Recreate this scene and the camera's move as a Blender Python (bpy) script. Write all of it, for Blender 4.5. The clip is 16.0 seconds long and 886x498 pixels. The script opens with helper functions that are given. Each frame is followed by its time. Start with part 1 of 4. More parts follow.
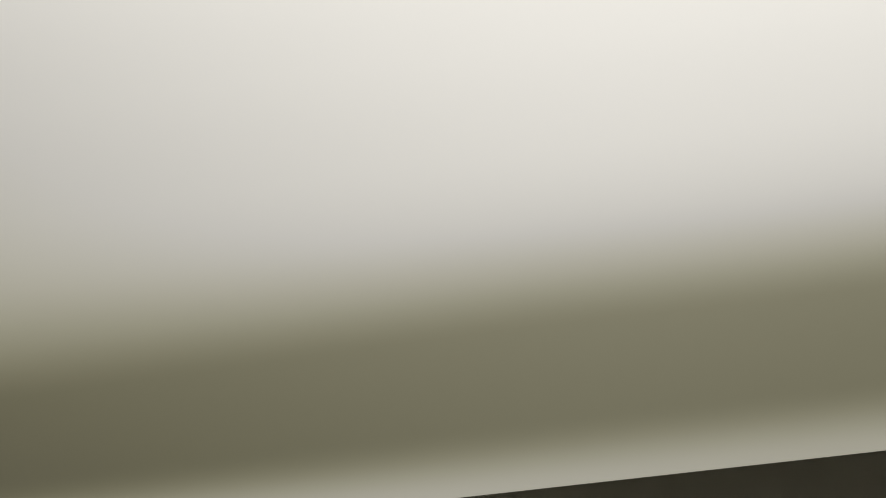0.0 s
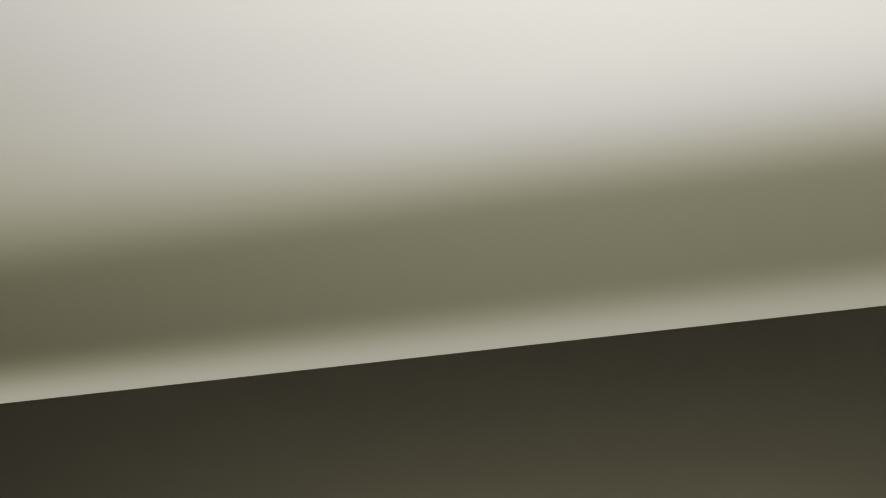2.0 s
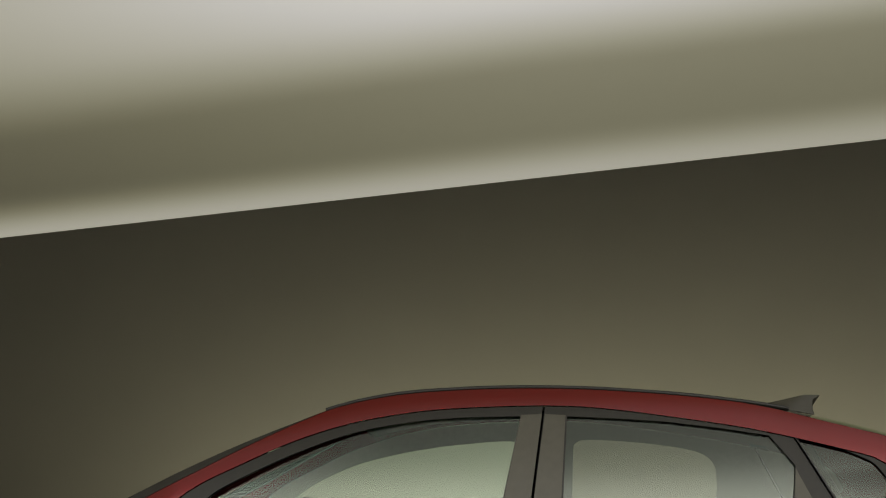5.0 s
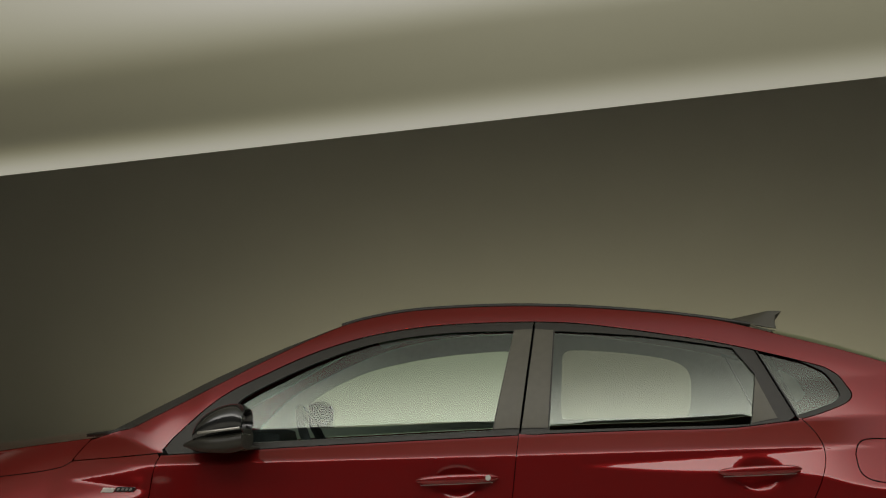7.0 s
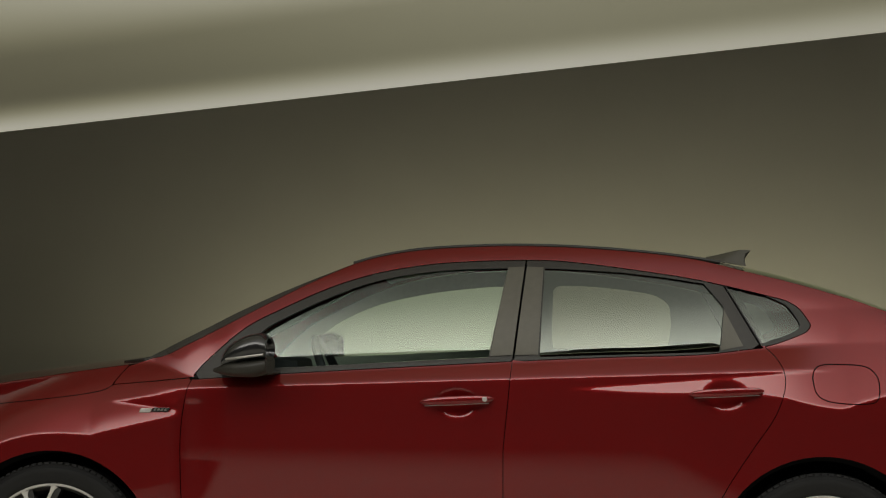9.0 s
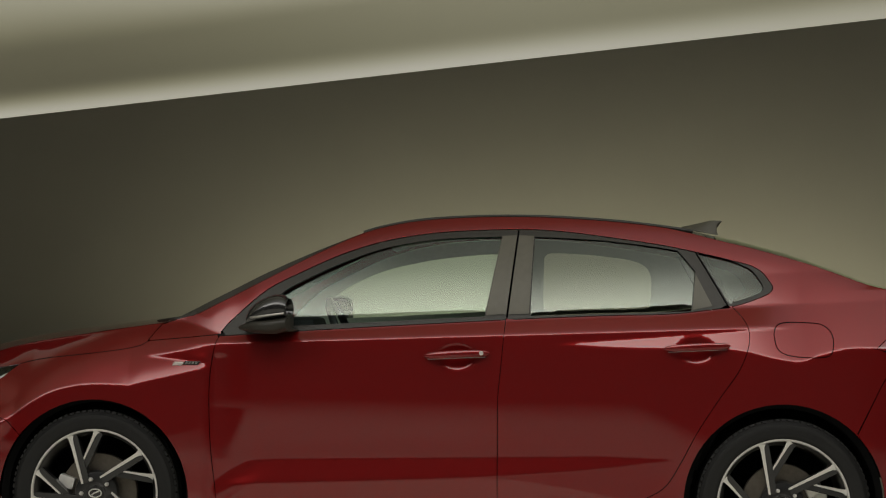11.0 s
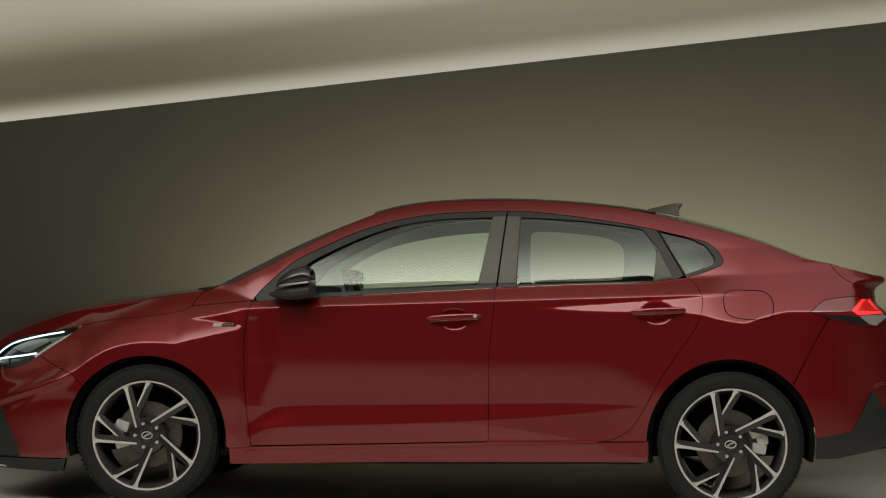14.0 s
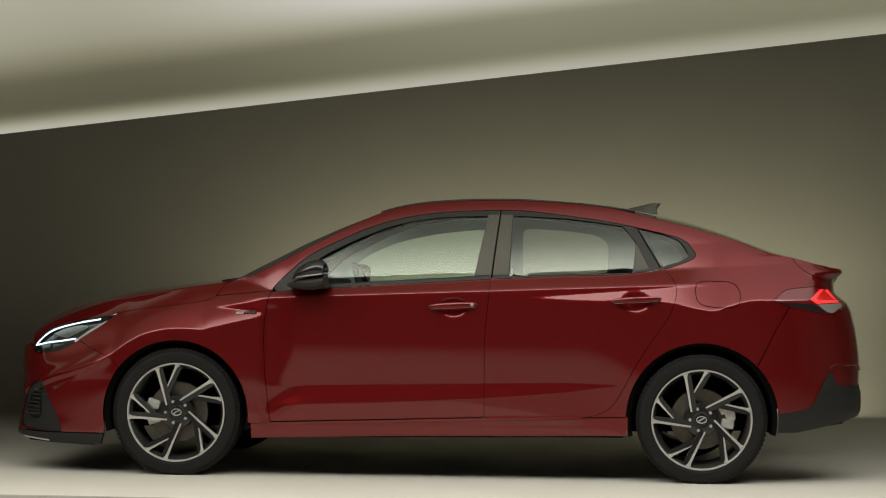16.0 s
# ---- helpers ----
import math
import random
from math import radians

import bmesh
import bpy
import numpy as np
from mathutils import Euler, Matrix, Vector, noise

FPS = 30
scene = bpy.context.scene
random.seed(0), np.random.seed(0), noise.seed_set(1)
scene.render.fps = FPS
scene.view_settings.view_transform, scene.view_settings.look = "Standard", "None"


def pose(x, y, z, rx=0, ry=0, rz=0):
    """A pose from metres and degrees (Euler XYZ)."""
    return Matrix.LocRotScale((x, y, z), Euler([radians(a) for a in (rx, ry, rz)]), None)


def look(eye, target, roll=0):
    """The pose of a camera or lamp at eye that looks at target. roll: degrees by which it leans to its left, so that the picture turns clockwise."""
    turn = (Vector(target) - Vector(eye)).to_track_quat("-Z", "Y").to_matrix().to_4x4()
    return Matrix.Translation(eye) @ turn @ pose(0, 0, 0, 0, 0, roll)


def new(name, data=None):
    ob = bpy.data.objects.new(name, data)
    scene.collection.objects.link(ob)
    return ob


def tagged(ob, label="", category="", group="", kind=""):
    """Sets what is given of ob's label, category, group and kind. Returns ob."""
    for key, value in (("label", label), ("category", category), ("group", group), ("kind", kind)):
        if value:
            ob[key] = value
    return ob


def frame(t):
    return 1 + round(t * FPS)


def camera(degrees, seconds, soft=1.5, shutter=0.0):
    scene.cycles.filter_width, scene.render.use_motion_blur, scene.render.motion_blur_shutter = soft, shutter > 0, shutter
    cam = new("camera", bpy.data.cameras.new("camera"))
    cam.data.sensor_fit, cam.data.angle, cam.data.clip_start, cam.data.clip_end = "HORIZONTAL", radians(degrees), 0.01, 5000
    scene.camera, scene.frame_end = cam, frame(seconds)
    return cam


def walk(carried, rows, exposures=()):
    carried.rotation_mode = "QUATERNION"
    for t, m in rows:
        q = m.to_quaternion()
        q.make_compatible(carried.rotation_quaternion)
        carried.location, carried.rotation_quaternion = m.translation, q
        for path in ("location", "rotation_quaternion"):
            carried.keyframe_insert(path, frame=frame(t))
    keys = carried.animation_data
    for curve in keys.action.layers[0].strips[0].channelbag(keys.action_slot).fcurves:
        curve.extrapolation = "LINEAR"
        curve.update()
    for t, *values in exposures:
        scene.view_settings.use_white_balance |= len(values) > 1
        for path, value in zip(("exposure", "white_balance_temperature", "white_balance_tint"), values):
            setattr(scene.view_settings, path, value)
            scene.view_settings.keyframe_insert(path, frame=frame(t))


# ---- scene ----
cam = camera(26.0, 16.0, soft=1.15)
walk(cam, [
    (0.0, pose(0.333, -4.429, 1.145, 109.44, -0.55, 4.23)),
    (0.5, pose(0.342, -4.596, 1.146, 108.04, -0.55, 4.23)),
    (1.0, pose(0.351, -4.763, 1.146, 106.65, -0.55, 4.23)),
    (1.5, pose(0.360, -4.927, 1.146, 105.17, -0.55, 4.23)),
    (2.0, pose(0.369, -5.087, 1.144, 103.62, -0.55, 4.23)),
    (2.5, pose(0.378, -5.246, 1.142, 102.11, -0.55, 4.23)),
    (3.0, pose(0.387, -5.406, 1.139, 100.92, -0.55, 4.23)),
    (3.5, pose(0.396, -5.567, 1.135, 99.93, -0.55, 4.23)),
    (4.0, pose(0.406, -5.726, 1.131, 98.98, -0.55, 4.23)),
    (4.5, pose(0.415, -5.883, 1.128, 98.04, -0.55, 4.23)),
    (7.0, pose(0.470, -6.756, 1.137, 94.28, -0.55, 4.23)),
    (7.5, pose(0.480, -6.926, 1.133, 93.79, -0.55, 4.23)),
    (8.0, pose(0.492, -7.091, 1.130, 93.28, -0.55, 4.23)),
    (8.5, pose(0.505, -7.266, 1.126, 92.79, -0.55, 4.23)),
    (9.0, pose(0.516, -7.447, 1.121, 92.36, -0.55, 4.23)),
    (11.5, pose(0.586, -8.428, 1.070, 91.44, -0.55, 4.23)),
    (12.0, pose(0.602, -8.633, 1.062, 91.33, -0.55, 4.23)),
    (12.5, pose(0.618, -8.845, 1.053, 91.23, -0.55, 4.23)),
    (13.0, pose(0.634, -9.065, 1.045, 91.14, -0.55, 4.23)),
    (13.5, pose(0.651, -9.295, 1.037, 91.07, -0.55, 4.23)),
    (14.0, pose(0.669, -9.531, 1.029, 91.01, -0.55, 4.23)),
    (14.5, pose(0.688, -9.770, 1.020, 90.98, -0.55, 4.23)),
    (15.0, pose(0.704, -10.010, 1.011, 90.96, -0.55, 4.23)),
    (15.5, pose(0.722, -10.253, 1.002, 90.97, -0.55, 4.23)),
    (16.0, pose(0.740, -10.493, 0.993, 90.98, -0.55, 4.23)),
], exposures=[(0.0, 0.0), (7.0, 0.02), (9.0, 0.06), (11.5, 0.12), (16.0, 0.22)])

# ---- world and light ----
studio_world = bpy.data.worlds.new("studio_world")
studio_world.use_nodes = True
scene.world = studio_world
studio_world.node_tree.nodes["Background"].inputs[0].default_value = (0.5, 0.5, 0.45, 1)
studio_world.node_tree.nodes["Background"].inputs[1].default_value = 0.01

# backdrop wash lamp, low behind the car, that makes the glow on the wall
def wash(x, y, z, aim, size, power):
    lamp = bpy.data.lights.new("backdrop_wash", "AREA")
    lamp.shape, lamp.size, lamp.size_y = "RECTANGLE", size, 0.25
    lamp.energy, lamp.color = power, (1.0, 0.95, 0.69)
    ob = new("backdrop_wash", lamp)
    ob.matrix_world = look((x, y, z), aim)
    return ob


wash(0.66, 3.55, 0.22, (0.70, 4.6, 1.6), 4.4, 21)

# ---- materials ----
def shader(name, color, rough=0.5, metal=0.0, coat=0.0, coat_rough=0.03, vary=0.0, scale=8.0, bump=0.0, bump_scale=120.0, spec=0.5, emit=None, power=0.0):
    mat = bpy.data.materials.new(name)
    mat.use_nodes = True
    nt = mat.node_tree
    b = nt.nodes["Principled BSDF"]
    b.inputs["Base Color"].default_value = (*color, 1)
    b.inputs["Roughness"].default_value = rough
    b.inputs["Metallic"].default_value = metal
    b.inputs["Coat Weight"].default_value = coat
    b.inputs["Coat Roughness"].default_value = coat_rough
    b.inputs["Specular IOR Level"].default_value = spec
    if emit:
        b.inputs["Emission Color"].default_value = (*emit, 1)
        b.inputs["Emission Strength"].default_value = power
    tc = nt.nodes.new("ShaderNodeTexCoord")
    if vary:
        n1 = nt.nodes.new("ShaderNodeTexNoise")
        n1.inputs["Scale"].default_value = scale
        n1.inputs["Detail"].default_value = 6
        nt.links.new(tc.outputs["Object"], n1.inputs["Vector"])
        ramp = nt.nodes.new("ShaderNodeMapRange")
        ramp.inputs[1].default_value, ramp.inputs[2].default_value = 0.3, 0.7
        ramp.inputs[3].default_value, ramp.inputs[4].default_value = 1 - vary, 1 + vary
        nt.links.new(n1.outputs["Fac"], ramp.inputs[0])
        mul = nt.nodes.new("ShaderNodeVectorMath")
        mul.operation = "SCALE"
        mul.inputs[0].default_value = color
        nt.links.new(ramp.outputs[0], mul.inputs["Scale"])
        nt.links.new(mul.outputs[0], b.inputs["Base Color"])
        rr = nt.nodes.new("ShaderNodeMapRange")
        rr.inputs[3].default_value, rr.inputs[4].default_value = rough * 0.85, min(1.0, rough * 1.15)
        nt.links.new(n1.outputs["Fac"], rr.inputs[0])
        nt.links.new(rr.outputs[0], b.inputs["Roughness"])
    if bump:
        n2 = nt.nodes.new("ShaderNodeTexNoise")
        n2.inputs["Scale"].default_value = bump_scale
        n2.inputs["Detail"].default_value = 4
        nt.links.new(tc.outputs["Object"], n2.inputs["Vector"])
        bn = nt.nodes.new("ShaderNodeBump")
        bn.inputs["Strength"].default_value = bump
        bn.inputs["Distance"].default_value = 0.002
        nt.links.new(n2.outputs["Fac"], bn.inputs["Height"])
        nt.links.new(bn.outputs[0], b.inputs["Normal"])
    return mat


def pane_glass(name, tint, gloss=0.09):
    mat = bpy.data.materials.new(name)
    mat.use_nodes = True
    nt = mat.node_tree
    nt.nodes.clear()
    out = nt.nodes.new("ShaderNodeOutputMaterial")
    clear = nt.nodes.new("ShaderNodeBsdfTransparent")
    clear.inputs[0].default_value = (*tint, 1)
    shine = nt.nodes.new("ShaderNodeBsdfGlossy")
    shine.inputs["Roughness"].default_value = 0.01
    shine.inputs["Color"].default_value = (0.92, 1.0, 0.88, 1)
    fres = nt.nodes.new("ShaderNodeFresnel")
    fres.inputs[0].default_value = 1.5
    gain = nt.nodes.new("ShaderNodeMath")
    gain.operation = "MULTIPLY"
    gain.inputs[1].default_value = gloss / 0.04
    gain.use_clamp = True
    mix = nt.nodes.new("ShaderNodeMixShader")
    nt.links.new(fres.outputs[0], gain.inputs[0])
    nt.links.new(gain.outputs[0], mix.inputs[0])
    nt.links.new(clear.outputs[0], mix.inputs[1])
    nt.links.new(shine.outputs[0], mix.inputs[2])
    nt.links.new(mix.outputs[0], out.inputs[0])
    return mat


PAINT = shader("red_paint", (0.156, 0.0056, 0.0058), 0.36, 0.52, 1.0, 0.015, 0.05, 900.0, spec=0.05)
PAINT.node_tree.nodes["Principled BSDF"].inputs["Coat IOR"].default_value = 1.50
BLACK_GLOSS = shader("gloss_black", (0.012, 0.012, 0.012), 0.22, 0.0, 0.6, 0.08)
BLACK_TRIM = shader("satin_black_trim", (0.024, 0.0225, 0.0175), 0.45, 0, 0, 0, 0.1, 60, 0.05, 500, 0.32)
CLADDING = shader("grey_black_cladding", (0.014, 0.0145, 0.014), 0.55, 0, 0, 0, 0.12, 40, 0.15, 700, 0.35)
DARK = shader("dark_underbody", (0.006, 0.006, 0.006), 0.9, spec=0.08)
RUBBER = shader("tyre_rubber", (0.010, 0.010, 0.0095), 0.72, 0, 0, 0, 0.15, 30, 0.2, 400, 0.25)
SILVER = shader("machined_alloy", (0.58, 0.565, 0.53), 0.34, 0.45, 0.3, 0.1, 0.05, 80)
RIM_DARK = shader("dark_alloy", (0.02, 0.02, 0.02), 0.3, 0.4, 0.5, 0.1)
BARREL = shader("dark_polished_alloy", (0.10, 0.098, 0.09), 0.28, 0.7, 0.4, 0.1)
STEEL = shader("brushed_steel", (0.28, 0.27, 0.25), 0.4, 0.8, 0, 0, 0.15, 50)
CHROME = shader("chrome", (0.7, 0.7, 0.7), 0.12, 1.0)
DISC = shader("dull_brake_disc", (0.13, 0.115, 0.095), 0.45, 0.6, 0, 0, 0.15, 50)
PILLAR = shader("satin_pillar_black", (0.085, 0.080, 0.060), 0.38, 0, 0, 0, 0.05, 40, 0, 120, 0.3)
CALIPER = shader("grey_caliper", (0.58, 0.57, 0.54), 0.42, 0.4, 0, 0, 0.1, 40)
INTERIOR = shader("dark_interior", (0.03, 0.03, 0.03), 0.7, 0, 0, 0, 0.15, 30)
LINING = shader("grey_headlining", (0.66, 0.685, 0.56), 0.9, 0, 0, 0, 0.05, 60)
LAMP_CLEAR = pane_glass("lamp_lens", (0.75, 0.77, 0.78), 0.05)
LED_WHITE = shader("white_led", (0.9, 0.95, 1.0), 0.3, emit=(0.75, 0.9, 1.0), power=1.9)
LED_RED = shader("red_led", (0.5, 0.01, 0.01), 0.25, coat=1.0, emit=(1.0, 0.035, 0.04), power=1.15)
LED_DIM = shader("dim_red_led", (0.4, 0.01, 0.01), 0.25, coat=1.0, emit=(1.0, 0.02, 0.015), power=0.28)
RED_LENS = shader("dark_red_lens", (0.16, 0.006, 0.008), 0.12, 0, 1.0, 0.02)
CLEAR_LAMP = shader("pale_lamp_lens", (0.26, 0.25, 0.23), 0.15, 0, 1.0, 0.02)
GLASS_FRONT = pane_glass("front_side_glass", (0.66, 0.83, 0.80), 0.064)
GLASS_REAR = pane_glass("rear_side_glass", (0.35, 0.385, 0.37), 0.068)
GLASS_CLEAR = pane_glass("clear_side_glass", (0.93, 0.96, 0.94), 0.02)
GLASS_DARK = pane_glass("dark_screen_glass", (0.05, 0.056, 0.052), 0.055)
FLOOR_MAT = shader("white_studio_paint", (0.63, 0.61, 0.53), 0.8, 0, 0, 0, 0.03, 1.3, 0.05, 60, 0.2)
# floor tone darkened so the car sides mirror less light
DIMMED_FLOOR = shader("dimmed_floor_tone", (0.30, 0.29, 0.255), 0.6, 0, 0, 0, 0.08, 1.5, 0.05, 60)
BOUNCE_MAT = shader("pale_bounce_wall", (0.38, 0.368, 0.325), 0.9, 0, 0, 0, 0.05, 1.0)
ROOM_MAT = shader("dark_grey_studio_wall", (0.15, 0.147, 0.138), 0.9, 0, 0, 0, 0.1, 1.0)


def diffuser_material():
    # Lamp pools behind the cloth: strongest along the front edge, weak in the middle, a thin strip at the back edge.
    mat = bpy.data.materials.new("softbox_cloth")
    mat.use_nodes = True
    nt = mat.node_tree
    b = nt.nodes["Principled BSDF"]
    b.inputs["Base Color"].default_value = (0.10, 0.095, 0.07, 1)
    b.inputs["Roughness"].default_value = 0.9
    tc = nt.nodes.new("ShaderNodeTexCoord")
    sep = nt.nodes.new("ShaderNodeSeparateXYZ")
    nt.links.new(tc.outputs["Object"], sep.inputs[0])
    ramp = nt.nodes.new("ShaderNodeMapRange")
    ramp.inputs[1].default_value, ramp.inputs[2].default_value = PANEL_FRONT, PANEL_BACK
    # the lamps sit at a slight slant to the cloth, and the left end is weaker
    wob = nt.nodes.new("ShaderNodeTexNoise")
    wob.inputs["Scale"].default_value = 0.5
    wob.inputs["Detail"].default_value = 1
    nt.links.new(tc.outputs["Object"], wob.inputs["Vector"])
    w2 = nt.nodes.new("ShaderNodeMath"); w2.operation = "MULTIPLY_ADD"
    nt.links.new(wob.outputs["Fac"], w2.inputs[0])
    w2.inputs[1].default_value = 0.10
    nt.links.new(sep.outputs["Y"], w2.inputs[2])
    w3 = nt.nodes.new("ShaderNodeMath"); w3.operation = "SUBTRACT"
    nt.links.new(w2.outputs[0], w3.inputs[0]); w3.inputs[1].default_value = 0.13
    w4 = nt.nodes.new("ShaderNodeMath"); w4.operation = "MULTIPLY_ADD"
    nt.links.new(sep.outputs["X"], w4.inputs[0])
    w4.inputs[1].default_value = 0.03
    nt.links.new(w3.outputs[0], w4.inputs[2])
    nt.links.new(w4.outputs[0], ramp.inputs[0])
    cr = nt.nodes.new("ShaderNodeValToRGB")
    cr.color_ramp.interpolation = "B_SPLINE"
    el = cr.color_ramp.elements
    span = PANEL_BACK - PANEL_FRONT
    for i, (y, v) in enumerate(POOLS):
        pos = (y - PANEL_FRONT) / span
        e = el[i] if i < 2 else el.new(pos)
        e.position = pos
        e.color = (v / 10, v / 10, v / 10, 1)
    nt.links.new(ramp.outputs[0], cr.inputs[0])
    fall = nt.nodes.new("ShaderNodeMapRange")
    fall.interpolation_type = "SMOOTHSTEP"
    fall.inputs[1].default_value, fall.inputs[2].default_value = -2.1, 0.6
    fall.inputs[3].default_value, fall.inputs[4].default_value = 0.42, 1.03
    nt.links.new(sep.outputs["X"], fall.inputs[0])
    # the front lamps reach right across
    reach = nt.nodes.new("ShaderNodeMapRange")
    reach.inputs[1].default_value, reach.inputs[2].default_value = -2.9, -2.0
    nt.links.new(sep.outputs["Y"], reach.inputs[0])
    even = nt.nodes.new("ShaderNodeMix")
    even.inputs[2].default_value = 1.0
    nt.links.new(reach.outputs[0], even.inputs[0])
    nt.links.new(fall.outputs[0], even.inputs[3])
    # back edge strip follows the true edge
    edge = nt.nodes.new("ShaderNodeMapRange")
    edge.interpolation_type = "SMOOTHSTEP"
    edge.inputs[1].default_value, edge.inputs[2].default_value = PANEL_BACK - 0.30, PANEL_BACK
    edge.inputs[3].default_value, edge.inputs[4].default_value = 0.0, 1.0
    nt.links.new(sep.outputs["Y"], edge.inputs[0])
    # it is thin and bright at the left end, wide and weak at the right
    sharp = nt.nodes.new("ShaderNodeMapRange")
    sharp.inputs[1].default_value, sharp.inputs[2].default_value = -2.6, 2.8
    sharp.inputs[3].default_value, sharp.inputs[4].default_value = 1.9, 0.8
    nt.links.new(sep.outputs["X"], sharp.inputs[0])
    gain = nt.nodes.new("ShaderNodeMapRange")
    gain.inputs[1].default_value, gain.inputs[2].default_value = -2.6, 2.8
    gain.inputs[3].default_value, gain.inputs[4].default_value = 0.032, 0.015
    nt.links.new(sep.outputs["X"], gain.inputs[0])
    curl = nt.nodes.new("ShaderNodeMath"); curl.operation = "POWER"
    nt.links.new(edge.outputs[0], curl.inputs[0]); nt.links.new(sharp.outputs[0], curl.inputs[1])
    strip = nt.nodes.new("ShaderNodeMath"); strip.operation = "MULTIPLY"
    nt.links.new(curl.outputs[0], strip.inputs[0]); nt.links.new(gain.outputs[0], strip.inputs[1])
    add = nt.nodes.new("ShaderNodeMath"); add.operation = "ADD"
    soft = nt.nodes.new("ShaderNodeMath"); soft.operation = "MULTIPLY"
    nt.links.new(cr.outputs[0], soft.inputs[0]); nt.links.new(even.outputs[0], soft.inputs[1])
    nt.links.new(soft.outputs[0], add.inputs[0]); nt.links.new(strip.outputs[0], add.inputs[1])
    pw = nt.nodes.new("ShaderNodeMath"); pw.operation = "MULTIPLY"
    pw.inputs[1].default_value = 10.0
    nt.links.new(add.outputs[0], pw.inputs[0])
    nt.links.new(pw.outputs[0], b.inputs["Emission Strength"])
    tint = nt.nodes.new("ShaderNodeValToRGB")
    tint.color_ramp.elements[0].position, tint.color_ramp.elements[0].color = 0.012, (1.0, 0.95, 0.61, 1)
    tint.color_ramp.elements[1].position, tint.color_ramp.elements[1].color = 0.05, (0.99, 0.962, 0.90, 1)
    nt.links.new(add.outputs[0], tint.inputs[0])
    nt.links.new(tint.outputs[0], b.inputs["Emission Color"])
    return mat


PANEL_FRONT, PANEL_BACK = -7.0, 0.0
POOLS = [(-7.0, 5.2), (-6.0, 5.0), (-5.2, 4.5), (-4.6, 4.0), (-4.0, 3.4), (-3.4, 2.8), (-2.9, 2.1), (-2.5, 1.45), (-2.0, 0.94), (-1.55, 0.76), (-1.25, 0.68), (-1.04, 0.57), (-0.85, 0.33), (-0.69, 0.155), (0.0, 0.142)]
CLOTH = diffuser_material()


# ---- mesh helpers ----
def mesh_from(name, verts, faces, mat, normals=None, smooth=True):
    me = bpy.data.meshes.new(name)
    me.from_pydata([tuple(v) for v in verts], [], [tuple(f) for f in faces])
    me.materials.append(mat)
    if smooth:
        me.polygons.foreach_set("use_smooth", [True] * len(me.polygons))
    me.update()
    if normals is not None:
        me.normals_split_custom_set_from_vertices([tuple(n) for n in normals])
    return me


def link(me, name, parent=None, label=""):
    ob = new(name, me)
    if parent is not None:
        ob.parent = parent
    if label:
        ob["label"] = label
    return ob


def part(name, bm, mat, parent, label="", smooth=True):
    me = bpy.data.meshes.new(name)
    bmesh.ops.recalc_face_normals(bm, faces=bm.faces[:])
    bm.to_mesh(me)
    bm.free()
    me.materials.append(mat)
    if smooth:
        me.polygons.foreach_set("use_smooth", [True] * len(me.polygons))
        me.set_sharp_from_angle(angle=radians(35))
    return link(me, name, parent, label)


def box(bm, lo, hi, bevel=0.0, m=None):
    r = bmesh.ops.create_cube(bm, size=1.0)
    vs = r["verts"]
    for v in vs:
        v.co = Vector([lo[i] + (v.co[i] + 0.5) * (hi[i] - lo[i]) for i in range(3)])
    if bevel:
        es = list({e for v in vs for e in v.link_edges})
        g = bmesh.ops.bevel(bm, geom=es, offset=bevel, segments=2, affect="EDGES", profile=0.6)
        vs = list({v for f in g["faces"] for v in f.verts} | {v for v in vs if v.is_valid})
    if m is not None:
        bmesh.ops.transform(bm, matrix=m, verts=[v for v in vs if v.is_valid])
    return vs


def lathe(bm, profile, n=64, m=None, closed=False):
    """Turns (radius, depth) pairs about the y axis."""
    rings = []
    for r, d in profile:
        ring = []
        for i in range(n):
            a = 2 * math.pi * i / n
            co = Vector((r * math.cos(a), d, r * math.sin(a)))
            ring.append(bm.verts.new(m @ co if m is not None else co))
        rings.append(ring)
    pairs = list(zip(rings, rings[1:])) + ([(rings[-1], rings[0])] if closed else [])
    for a, b in pairs:
        for i in range(n):
            bm.faces.new((a[i], a[(i + 1) % n], b[(i + 1) % n], b[i]))
    return rings


def tube(bm, pts, radius, n=8, flat=1.0):
    """A round bar along a row of points."""
    pts = [Vector(p) for p in pts]
    rings = []
    for i, p in enumerate(pts):
        d = (pts[min(i + 1, len(pts) - 1)] - pts[max(i - 1, 0)]).normalized()
        side = d.cross(Vector((0, 1, 0)))
        if side.length < 1e-4:
            side = d.cross(Vector((0, 0, 1)))
        side.normalize()
        up = side.cross(d)
        rr = radius[i] if isinstance(radius, (list, tuple)) else radius
        rings.append([bm.verts.new(p + side * math.cos(2 * math.pi * k / n) * rr + up * math.sin(2 * math.pi * k / n) * rr * flat) for k in range(n)])
    for a, b in zip(rings, rings[1:]):
        for k in range(n):
            bm.faces.new((a[k], a[(k + 1) % n], b[(k + 1) % n], b[k]))
    bm.faces.new(rings[0][::-1])
    bm.faces.new(rings[-1])


